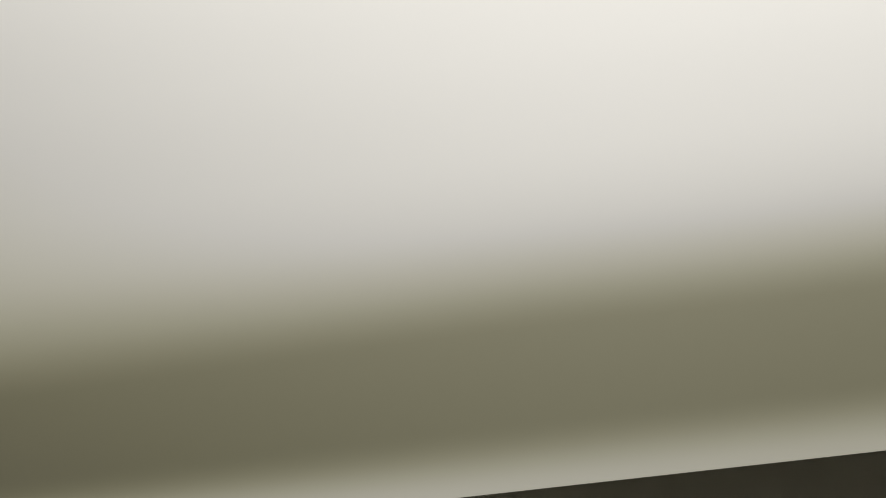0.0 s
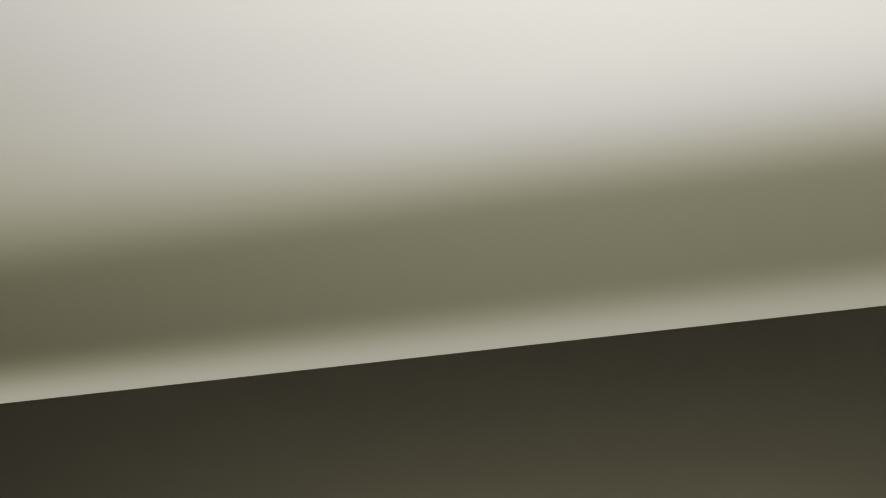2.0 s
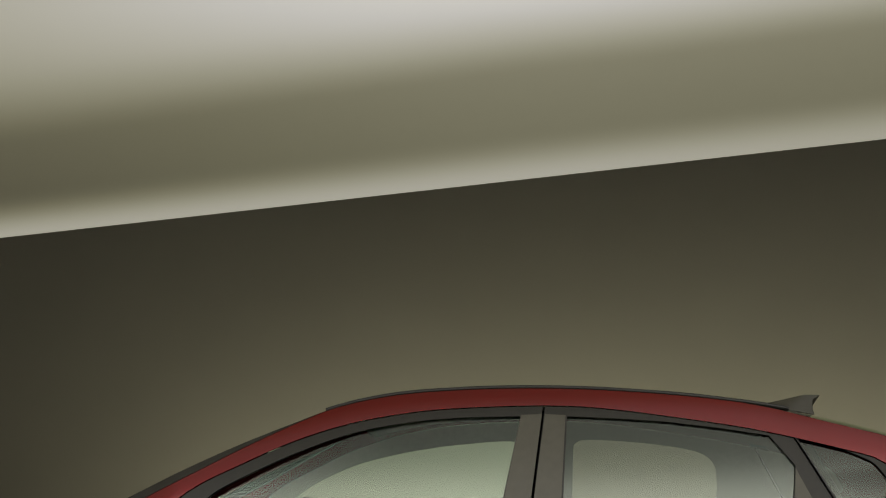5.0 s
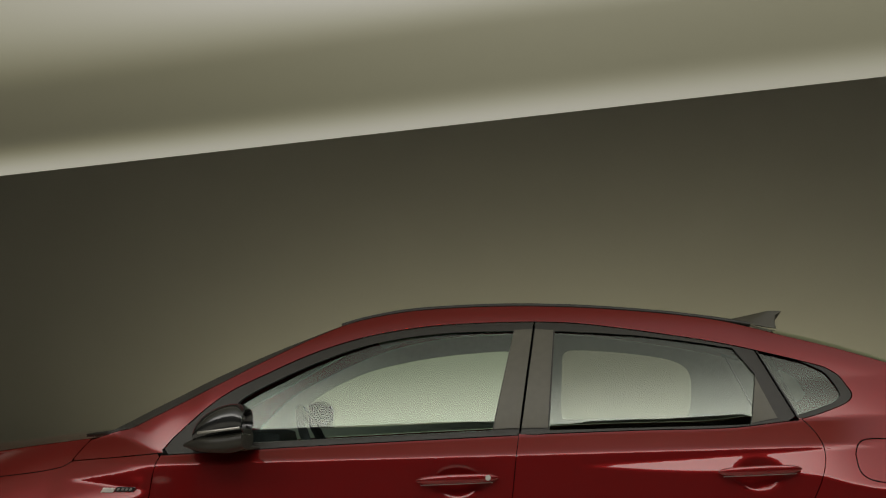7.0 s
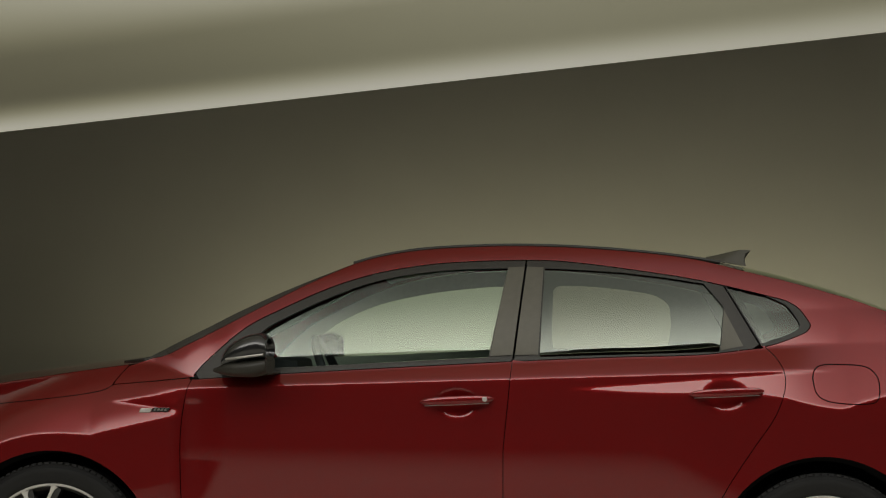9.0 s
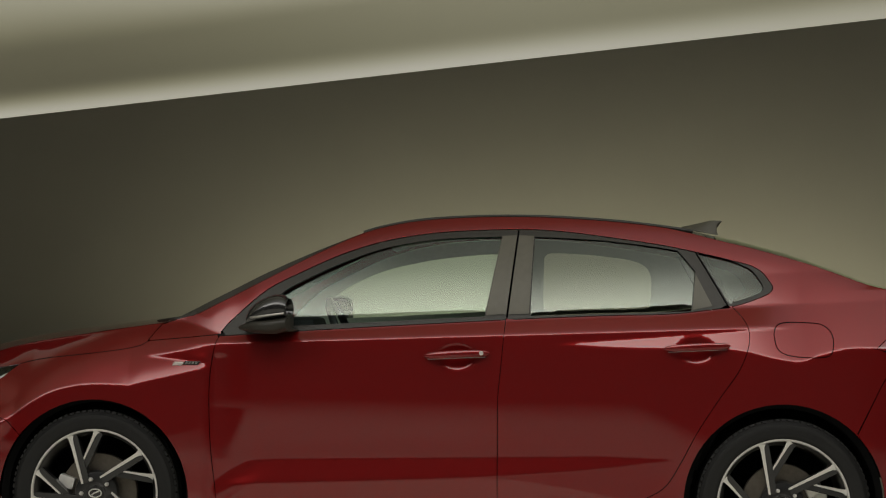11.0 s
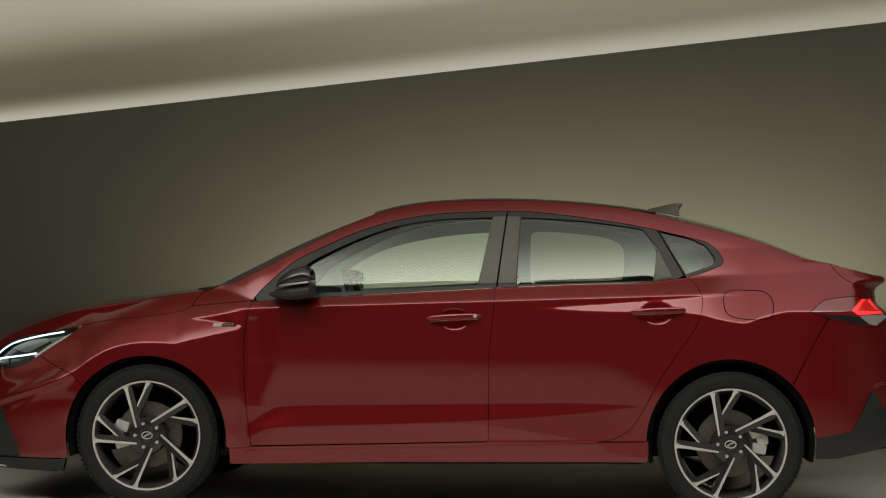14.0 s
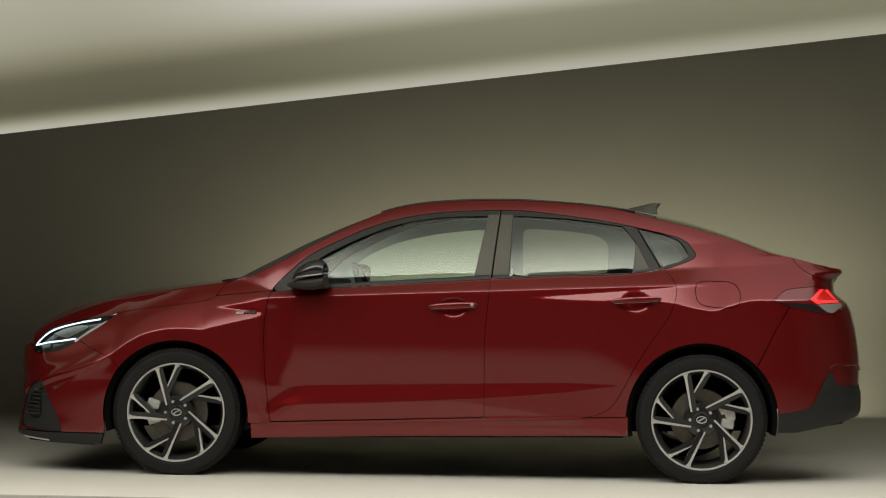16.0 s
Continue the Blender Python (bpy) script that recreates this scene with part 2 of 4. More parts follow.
def curve(*knots):
    """A smooth curve through (x, value) knots, as a function of x."""
    xs = np.array([k[0] for k in knots], float)
    ys = np.array([k[1] for k in knots], float)
    h = np.diff(xs)
    d = np.diff(ys) / h
    m = np.zeros(len(xs))
    m[0], m[-1] = d[0], d[-1]
    for i in range(1, len(xs) - 1):
        m[i] = 0 if d[i - 1] * d[i] <= 0 else 0.5 * (d[i - 1] + d[i])
    def f(x):
        x = np.asarray(x, float)
        xx = np.clip(x, xs[0], xs[-1])
        i = np.clip(np.searchsorted(xs, xx) - 1, 0, len(xs) - 2)
        t = (xx - xs[i]) / h[i]
        return ((1 + 2 * t) * (1 - t) ** 2 * ys[i] + t * (1 - t) ** 2 * h[i] * m[i] + t * t * (3 - 2 * t) * ys[i + 1] + t * t * (t - 1) * h[i] * m[i + 1]
                + (x - xx) * np.where(x > xx, m[-1], m[0]))
    return f


def step(x, a, b):
    t = np.clip((np.asarray(x, float) - a) / (b - a), 0, 1)
    return t * t * (3 - 2 * t)


# ---- the setting ----
def slab(name, lo, hi, mat, label, category):
    bm = bmesh.new()
    box(bm, lo, hi)
    ob = part(name, bm, mat, None, "", False)
    return tagged(ob, label, category, kind="structure")


slab("floor", (-14, -1.86, -0.2), (14, 3.5, 0), FLOOR_MAT, "smooth white painted studio floor", "floor")
# added out of view; its grey only dims reflections in the doors
slab("floor_front_dimmer", (-14, -16, -0.2), (14, -1.862, -0.003), DIMMED_FLOOR, "unseen front floor, darkened to dim its reflection in the car", "floor")
# unseen side walls, kept pale to reflect light onto nose and tail
slab("wall_left", (-12.3, -14, 0.002), (-12, 8, 7), BOUNCE_MAT, "unseen side wall, pale to bounce light onto the car ends", "wall")
slab("wall_right", (12, -14, 0.002), (12.3, 8, 7), BOUNCE_MAT, "unseen side wall, pale to bounce light onto the car ends", "wall")
slab("wall_behind", (-12, -14.3, 0.002), (12, -14, 7), ROOM_MAT, "plain dark studio wall", "wall")
slab("ceiling", (-12.3, -14.3, 7), (12.3, 8, 7.2), ROOM_MAT, "plain dark studio ceiling", "ceiling")


def cyclorama(y0=4.6, rad=1.1, height=6.9):
    pts = [(y0 - rad, 0.0)] + [(y0 - rad + rad * math.sin(a), rad - rad * math.cos(a)) for a in np.linspace(0.08, math.pi / 2, 16)] + [(y0, height)]
    pts += [(y0 + 0.2, height), (y0 + 0.2, -0.2)]
    verts, faces = [], []
    n = len(pts)
    for x in np.linspace(-11.98, 11.98, 25):
        verts += [(x, y, z) for y, z in pts]
    for i in range(24):
        for k in range(n - 1):
            a = i * n + k
            faces.append((a, a + n, a + n + 1, a + 1))
    ob = link(mesh_from("wall_north", verts, faces, FLOOR_MAT), "wall_north")
    return tagged(ob, "off-white curved studio backdrop wall running into the floor", "wall", kind="structure")


cyclorama()


def overhead_softbox():
    base = new("overhead_softbox")
    tagged(base, "large overhead softbox with pale cloth, glowing along its edges", "studio light")
    # the box hangs with its right end higher and rises towards the front
    base.matrix_world = pose(0, -0.039, 2.081, 0, -7.11, 4.94) @ pose(0, 0, 0, -25) @ Matrix.Scale(0.897, 4)
    verts, faces = [], []
    nx, ny = 24, 24
    for j in range(ny + 1):
        for i in range(nx + 1):
            verts.append((-6.4 + 11.8 * i / nx, PANEL_FRONT + (PANEL_BACK - PANEL_FRONT) * j / ny, 0))
    for j in range(ny):
        for i in range(nx):
            a = j * (nx + 1) + i
            faces.append((a, a + nx + 1, a + nx + 2, a + 1))
    link(mesh_from("diffuser", verts, faces, CLOTH), "diffuser", base, "pale stretched diffuser cloth")
    bm = bmesh.new()
    box(bm, (-6.4, PANEL_FRONT, 0.02), (5.4, PANEL_BACK, 0.30))
    part("housing", bm, ROOM_MAT, base, "black fabric housing", False)
    for x in (-5.2, 4.4):
        for y in (-6.6, -0.6):
            bm = bmesh.new()
            foot = base.matrix_world @ Vector((x, y, 0.29))
            head = Vector((foot.x, foot.y, 7.0))
            tube(bm, [base.matrix_world.inverted() @ foot, base.matrix_world.inverted() @ head], 0.006)
            part("suspension_cable", bm, STEEL, base)
    return base


overhead_softbox()


# ---- the car: one side skin as a field of half width over length and height ----
CREASE = lambda x: 0.933 + 0.035 * np.asarray(x)
BELT = curve((-0.9, 0.925), (-0.5, 0.953), (0.08, 0.988), (0.36, 1.004), (0.65, 1.017), (0.93, 1.027), (1.13, 1.050), (1.5, 1.07))
HOOD_EDGE = curve((-2.34, 0.60), (-2.25, 0.66), (-2.14, 0.72), (-2.02, 0.779), (-1.715, 0.880), (-1.41, 0.933), (-1.14, 0.972), (-0.99, 0.990))
ROOF_EDGE = curve((-1.03, 0.998), (-0.84, 1.093), (-0.69, 1.171), (-0.54, 1.243), (-0.39, 1.307), (-0.28, 1.350), (-0.12, 1.386), (0.05, 1.402), (0.28, 1.409), (0.50, 1.403),
                  (0.80, 1.378), (1.10, 1.331), (1.41, 1.252), (1.70, 1.148), (1.85, 1.102), (1.97, 1.074), (2.08, 1.061))
FOLD_ARC = curve((-1.80, 0.52), (-1.66, 0.607), (-1.588, 0.660), (-1.51, 0.704), (-1.418, 0.730), (-1.30, 0.740), (-1.19, 0.734), (-1.0, 0.70))
FENDER_FOLD = lambda x: np.where(np.asarray(x) < -1.19, FOLD_ARC(np.minimum(x, -1.19)), 0.734 + (np.asarray(x) + 1.19) * 0.23)
NOSE = curve((0.08, -2.20), (0.15, -2.29), (0.19, -2.305), (0.30, -2.29), (0.47, -2.285), (0.53, -2.30), (0.62, -2.30), (0.68, -2.275), (0.75, -2.20), (0.85, -2.0))
TAIL = curve((0.15, 1.95), (0.23, 2.08), (0.28, 2.165), (0.36, 2.205), (0.42, 2.205), (0.47, 2.195), (0.55, 2.197), (0.64, 2.193), (0.78, 2.17), (0.886, 2.135),
             (0.95, 2.07), (1.0, 2.07), (1.045, 2.12), (1.07, 2.10), (1.15, 1.99))
TAIL_PLAN = curve((0.15, 1.97), (0.23, 2.09), (0.28, 2.165), (0.36, 2.205), (0.64, 2.197), (0.78, 2.178), (0.886, 2.155), (1.0, 2.138), (1.07, 2.128), (1.15, 2.10))
FOLD_LOW = curve((-0.9, 0.355), (-0.82, 0.359), (0.24, 0.405), (0.65, 0.439), (0.88, 0.469), (1.0, 0.472))
FOLD_TOP = curve((-0.9, 0.450), (-0.72, 0.455), (0.24, 0.473), (0.65, 0.480), (0.88, 0.4735), (1.0, 0.477))
WEDGE_TOP = curve((0.0, 0.85), (0.44, 0.904), (0.48, 0.9095), (0.835, 0.938), (1.19, 0.965), (1.40, 0.982), (1.5, 1.0), (2.2, 1.05))
WEDGE_LOW = curve((0.45, 0.907), (0.73, 0.893), (1.17, 0.885), (1.30, 0.858), (1.38, 0.848), (1.47, 0.875), (1.56, 0.898), (1.68, 0.902), (2.1, 0.90))


SIDE_TOP = lambda x: ROOF_EDGE(x) - 0.015 * step(x, 0.85, 1.15) * step(x, 1.82, 1.66)


def half_width(x, z):
    z = np.asarray(z, float)
    return sum(raw_width(x, z + d) * k for d, k in ((-0.006, 0.12), (-0.003, 0.23), (0.0, 0.30), (0.003, 0.23), (0.006, 0.12)))


def raw_width(x, z):
    x, z = np.asarray(x, float), np.asarray(z, float)
    k2 = step(x, -0.80, -1.04)
    zb = BELT(x) * (1 - k2) + HOOD_EDGE(x) * k2
    g = np.maximum(z - zb, 0)
    z = np.minimum(z, zb)
    # doors: slight barrel, a fold low down, a crease below the windows
    z0 = 0.70 - 0.19 * step(x, 0.72, 1.15)
    w = np.where(z < z0, 0.893 - 0.22 * (z - z0) ** 2, 0.893 - (0.26 - 0.10 * step(x, 0.72, 1.15)) * (z - z0) ** 2)
    w = w + 0.22 * np.clip(0.50 - z, 0, 0.5) ** 2
    w = w - 0.10 * step(x, -0.70, -0.82) * np.clip(z - 0.45, 0, 0.2)
    w = w - 0.006 * step(z, 0.26, 0.12)
    zlo, zhi = FOLD_LOW(x), FOLD_TOP(x)
    amt = 0.30 * (zhi - zlo) * step(x - (-0.823 + (z - 0.359) * 1.085), -0.07, 0.13) * step(x, 0.94, 0.87)
    up = np.clip((zhi - z) / np.maximum(zhi - zlo, 0.004), 0, 1)
    down = np.clip((zlo - z) / (zlo - 0.27), 0, 1)
    w = w + amt * (up - 0.45 * down)
    # wedge that opens towards the tail
    low, zc = WEDGE_LOW(x), CREASE(x)
    high = np.minimum(WEDGE_TOP(x), zc)
    cut = step(x, 2.3, 1.75)
    w = w - cut * (0.31 + 0.30 * step(x, 1.06, 1.42)) * np.clip(z - low, 0, np.maximum(high - low, 0))
    # shoulder between the crease and the windows
    w = w - cut * np.clip(z - zc, 0, 0.12) * (1.05 - 0.43 * step(x, 1.18, 1.46))
    # front wing
    fold, top = FENDER_FOLD(x), HOOD_EDGE(np.minimum(x, -0.99)) + np.maximum(x + 0.99, 0) * 0.2
    rise = z - fold
    s0, s1 = 0.62 - 0.24 * step(x, -1.26, -1.14), 0.64
    near = np.clip(rise, 0, 0.07)
    span = np.maximum(top - fold - 0.07, 0.05)
    t = np.clip((rise - 0.07) / span, 0, 1.2)
    a = np.minimum(s1 * span / 0.12, 1.0)
    wf = 0.890 - s0 * near - (s1 - s0) * near ** 2 / 0.14 - 0.12 * (a * t + (1 - a) * t * t)
    wf = wf + 0.035 * np.clip(-rise, 0, 0.22) - 0.34 * np.clip(0.50 - z, 0, 0.5) ** 2 * (0.45 + 0.55 * step(x, -1.78, -1.60))
    # upright recess for the badge, opening towards the door
    u = np.clip((x + 1.14) / 0.27, 0, 1)
    wf = wf + 0.50 * np.clip(z - (0.848 - 0.022 * u), 0, 0.002 + 0.064 * u) * step(x, -1.16, -1.12)
    # bumper flank
    brow = 0.455 + (x + 2.08) * 0.345
    wf = wf + 0.030 * step(x, -1.64, -1.74) * np.exp(-((z - brow) / np.where(z > brow, 0.060, 0.030)) ** 2)
    q = step(z, 0.875, 0.835)
    k = step(x, -0.72, -1.08) * (1 - q) + step(x, -0.845, -0.905) * q
    w = w * (1 - k) + wf * k
    # glass house
    w = w - np.where(g > 0, (0.305 - 0.018 * step(x, 0.4, 0.0) + 0.033 * step(x, 0.95, 1.1) + 0.062 * step(x, 1.22, 1.42)) * g + 0.66 * g * g, 0) - 1.6 * np.clip(0.078 - (ROOF_EDGE(x) - zb - g), 0, 0.2) ** 2 * (g > 0.05) - 0.05 * np.clip(x - 0.95, 0, 1.2) * np.clip(g * 8, 0, 1)
    # door handle bowls
    for hx, hz in ((0.085, 0.856), (0.998, 0.888)):
        w = w - 0.014 * np.exp(-(((x - hx) / 0.062) ** 2 + ((z - hz) / 0.040) ** 2) ** 2)
    # nose and tail
    u = np.clip((x - NOSE(z) - 0.035) / 0.80, 1e-4, 1)
    q = step(x, 1.84, 2.02)
    v = np.clip((TAIL_PLAN(z) * (1 - q) + TAIL(z) * q - 0.03 - x) / 0.62, 1e-4, 1)
    return w * (1 - (1 - u) ** 2) ** 0.20 * (1 - (1 - v) ** 2) ** 0.20


def pane_width(x, z):
    # the glass runs straight on below the window line
    # and the front pane stands a little steeper than the frame round it
    z1 = np.maximum(z, BELT(x) + 0.013)
    g = z - BELT(x)
    k = 0.030 - 0.030 * np.clip(np.asarray(x, float) + 0.55, 0, 0.8)
    inset = (k * np.clip(0.34 - g, 0, 1) + 0.125 * np.clip(0.1156 - g * g, 0, 1)) * step(x, 0.34, 0.24)
    return half_width(x, z1) - inset + (z1 - z) * (half_width(x, z1) - half_width(x, z1 + 0.02)) / 0.02


def skin_normal(x, z, side, field=half_width):
    e = 0.003
    wx = (field(x + e, z) - field(x - e, z)) / (2 * e)
    wz = (field(x, z + e) - field(x, z - e)) / (2 * e)
    n = np.stack([-wx, np.full_like(wx, 1.0), -wz], 1)
    n /= np.linalg.norm(n, axis=1)[:, None]
    n[:, 1] *= side
    return n


def dense(poly, gap=0.02):
    """Points along a closed outline."""
    out = []
    p = [np.array(q, float) for q in poly]
    for a, b in zip(p, p[1:] + p[:1]):
        n = max(1, int(np.ceil(np.linalg.norm(b - a) / gap)))
        out += [a + (b - a) * i / n for i in range(n)]
    return np.array(out)


def spline(pts, n=8):
    """A smooth open row through the points."""
    p = [np.array(q, float) for q in pts]
    p = [2 * p[0] - p[1]] + p + [2 * p[-1] - p[-2]]
    out = []
    for a, b, c, d in zip(p, p[1:], p[2:], p[3:]):
        for i in range(n):
            t = i / n
            out.append(0.5 * (2 * b + (c - a) * t + (2 * a - 5 * b + 4 * c - d) * t * t + (3 * b - a - 3 * c + d) * t ** 3))
    out.append(p[-2])
    return [tuple(q) for q in out]


def inside(poly, q):
    x, z = q[:, 0], q[:, 1]
    r = np.zeros(len(q), bool)
    for (x0, z0), (x1, z1) in zip(poly, np.roll(poly, -1, 0)):
        c = ((z0 > z) != (z1 > z))
        with np.errstate(divide="ignore", invalid="ignore"):
            r ^= c & (x < (x1 - x0) * (z - z0) / (z1 - z0) + x0)
    return r


def shrink(poly, d):
    """Moves a closed outline inwards by d."""
    a, b = np.roll(poly, 1, 0), np.roll(poly, -1, 0)
    area = 0.5 * np.sum(poly[:, 0] * b[:, 1] - b[:, 0] * poly[:, 1])
    t = b - a
    t /= np.linalg.norm(t, axis=1)[:, None] + 1e-9
    n = np.stack([-t[:, 1], t[:, 0]], 1) * (1 if area > 0 else -1)
    return poly + n * d



from mathutils import geometry


def skin(name, outline, mat, side, parent, label="", gap=0.0014, lift=0.0, thick=0.014, dx=0.024, dz=0.009, holes=(), field=half_width):
    """A panel cut from the side skin along an outline of (x, z), with turned-in edges."""
    edge = shrink(dense(outline), gap)
    cuts = [shrink(dense(h), -gap) for h in holes]
    lo, hi = edge.min(0), edge.max(0)
    gx, gz = np.meshgrid(np.arange(lo[0], hi[0], dx), np.arange(lo[1], hi[1], dz))
    q = np.stack([gx.ravel(), gz.ravel()], 1)
    q = q[inside(edge, q)]
    for c in cuts:
        q = q[~inside(c, q)]
    rim = np.concatenate([edge, *cuts])
    if len(q):
        keep = np.ones(len(q), bool)
        for i in range(0, len(rim), 64):
            keep &= (((q[:, None] - rim[None, i:i + 64]) ** 2).sum(2) > (0.5 * dz) ** 2).all(1)
        q = q[keep]
    pts = np.concatenate([rim, q])
    n0 = len(edge)
    rings, base = [list(range(n0))], n0
    for c in cuts:
        rings.append(list(range(base, base + len(c))))
        base += len(c)
    lines = [(r[i], r[(i + 1) % len(r)]) for r in rings for i in range(len(r))]
    co, _, tris, *_ = geometry.delaunay_2d_cdt([Vector(p) for p in pts], lines, [], 0, 1e-6)
    co = np.array([(v.x, v.y) for v in co])
    tris = np.array([t for t in tris if len(t) == 3])
    mid = co[tris].mean(1)
    ok = inside(edge, mid)
    for c in cuts:
        ok &= ~inside(c, mid)
    tris = tris[ok]
    w = field(co[:, 0], co[:, 1]) + lift
    verts = [(p[0], side * v, p[1]) for p, v in zip(co, w)]
    normals = list(skin_normal(co[:, 0], co[:, 1], side, field))
    faces = []
    for t in tris:
        a, b, c = co[t]
        ccw = (b[0] - a[0]) * (c[1] - a[1]) - (b[1] - a[1]) * (c[0] - a[0]) > 0
        faces.append(tuple(t) if ccw == (side < 0) else tuple(t[::-1]))
    if thick:
        for r, ring in enumerate([edge, *cuts]):
            nxt = np.roll(ring, -1, 0)
            t = nxt - np.roll(ring, 1, 0)
            t /= np.linalg.norm(t, axis=1)[:, None] + 1e-9
            b = np.roll(ring, -1, 0)
            area = np.sum(ring[:, 0] * b[:, 1] - b[:, 0] * ring[:, 1])
            out = np.stack([t[:, 1], -t[:, 0]], 1) * (1 if area > 0 else -1) * (1 if r == 0 else -1)
            wr = half_width(ring[:, 0], ring[:, 1]) + lift
            s0, n = len(verts), len(ring)
            for p, v, o in zip(ring, wr, out):
                verts.append((p[0], side * v, p[1]))
                verts.append((p[0], side * max(v - thick, 0.001), p[1]))
                normals += [(o[0], 0, o[1])] * 2
            for i in range(n):
                j = (i + 1) % n
                f = (s0 + 2 * i, s0 + 2 * j, s0 + 2 * j + 1, s0 + 2 * i + 1)
                faces.append(f if (area > 0) == (side < 0) else f[::-1])
    return link(mesh_from(name, verts, faces, mat, normals), name, parent, label)


def top_sheet(name, xs, edge_z, crown, mat, parent, label="", inset=0.003, ny=28, power=2.0, thick=0.01):
    """A panel across the car between the two side skins, arched by crown."""
    verts, faces = [], []
    ts = np.linspace(-1, 1, ny)
    for x in xs:
        z0 = float(edge_z(x))
        w = float(half_width(x, z0)) - inset
        for t in ts:
            verts.append((x, w * t, z0 + float(crown(x)) * (1 - abs(t) ** power)))
    n = len(verts)
    verts += [(x, y, z - thick) for x, y, z in verts]
    for i in range(len(xs) - 1):
        for j in range(ny - 1):
            a = i * ny + j
            faces.append((a, a + ny, a + ny + 1, a + 1))
            faces.append((n + a + 1, n + a + ny + 1, n + a + ny, n + a))
    return link(mesh_from(name, verts, faces, mat), name, parent, label)


# outlines on the side skin
def arch(cx, r0, a0, a1, n=24, cz=0.330, squash=1.0):
    return [(cx + r0 * math.cos(radians(a)), cz + r0 * squash * math.sin(radians(a))) for a in np.linspace(a0, a1, n)]


GAP_FRONT = spline([(-0.838, 0.270), (-0.853, 0.375), (-0.867, 0.518), (-0.874, 0.690), (-0.869, 0.803), (-0.855, 0.895), (-0.838, 0.942)], 5)
GAP_MID = [(0.243, 0.306), (0.243, 0.70), (0.259, 0.87), (0.270, 1.004)]
GAP_REAR = spline([(0.743, 0.311), (0.813, 0.328), (0.882, 0.372), (0.936, 0.456), (1.004, 0.583), (1.087, 0.709), (1.156, 0.807), (1.190, 0.885), (1.201, 0.950), (1.181, 1.009), (1.129, 1.068)], 5)
DLO_TOP = spline([(-0.835, 0.950), (-0.790, 1.000), (-0.663, 1.113), (-0.523, 1.188), (-0.38, 1.254), (-0.234, 1.302), (-0.087, 1.331), (0.061, 1.347), (0.312, 1.356), (0.504, 1.346), (0.796, 1.307),
                  (0.94, 1.282), (1.082, 1.251), (1.20, 1.223)], 5) + spline([(1.224, 1.216), (1.264, 1.192), (1.290, 1.158), (1.304, 1.132), (1.292, 1.110), (1.257, 1.092), (1.185, 1.066), (1.129, 1.052)], 3)
ARCH_FRONT = arch(-1.325, 0.372, 191, -12, 34, 0.308)
ARCH_REAR = arch(1.327, 0.376, 192, -9, 34, 0.310)
HEAD_TOP = spline([(-2.150, 0.640), (-2.095, 0.695), (-2.02, 0.738), (-1.866, 0.777), (-1.675, 0.807)], 4)
HEAD_LOW = spline([(-1.675, 0.807), (-1.735, 0.758), (-1.82, 0.704), (-1.926, 0.636), (-2.018, 0.610), (-2.12, 0.606), (-2.150, 0.640)], 4)
BUMPER_GAP = [(-1.862, 0.6765), (-1.795, 0.641), (-1.672, 0.596), (-1.618, 0.540)]
TAIL_LAMP_TOP = spline([(1.678, 0.899), (1.725, 0.939), (1.767, 0.958), (1.904, 0.970), (1.975, 0.950)], 4)
TAIL_LAMP_LOW = spline([(2.060, 0.872), (1.985, 0.832), (1.877, 0.846), (1.767, 0.868), (1.678, 0.899)], 4)
BONNET_GAP = spline([(-1.668, 0.811), (-1.625, 0.822), (-1.551, 0.836), (-1.40, 0.853), (-1.25, 0.872), (-1.17, 0.888), (-1.138, 0.905)], 4)
BONNET_END = [(-1.090, 0.974), (-1.112, 0.945), (-1.131, 0.917)]
WING_GAP = [(-1.130, 0.9085), (-0.98, 0.922), (-0.853, 0.9345)]
PILLAR_TOP = lambda x: SIDE_TOP(x) - 0.026 * step(x, -0.27, -0.75) * (1 - 0.8 * step(x, -0.94, -1.03))
REAR_GAP = [(1.600, 0.580), (1.689, 0.753), (1.758, 0.870)]
LID_GAP = spline([(1.79, 1.115), (1.815, 1.080), (1.865, 1.040), (1.935, 1.012), (1.985, 0.998)], 4)


def along(fun, x0, x1, n):
    return [(float(x), float(fun(x))) for x in np.linspace(x0, x1, n)]


def end_line(fun, z0, z1, n, inset):
    return [(float(fun(z)) + inset, float(z)) for z in np.linspace(z0, z1, n)]


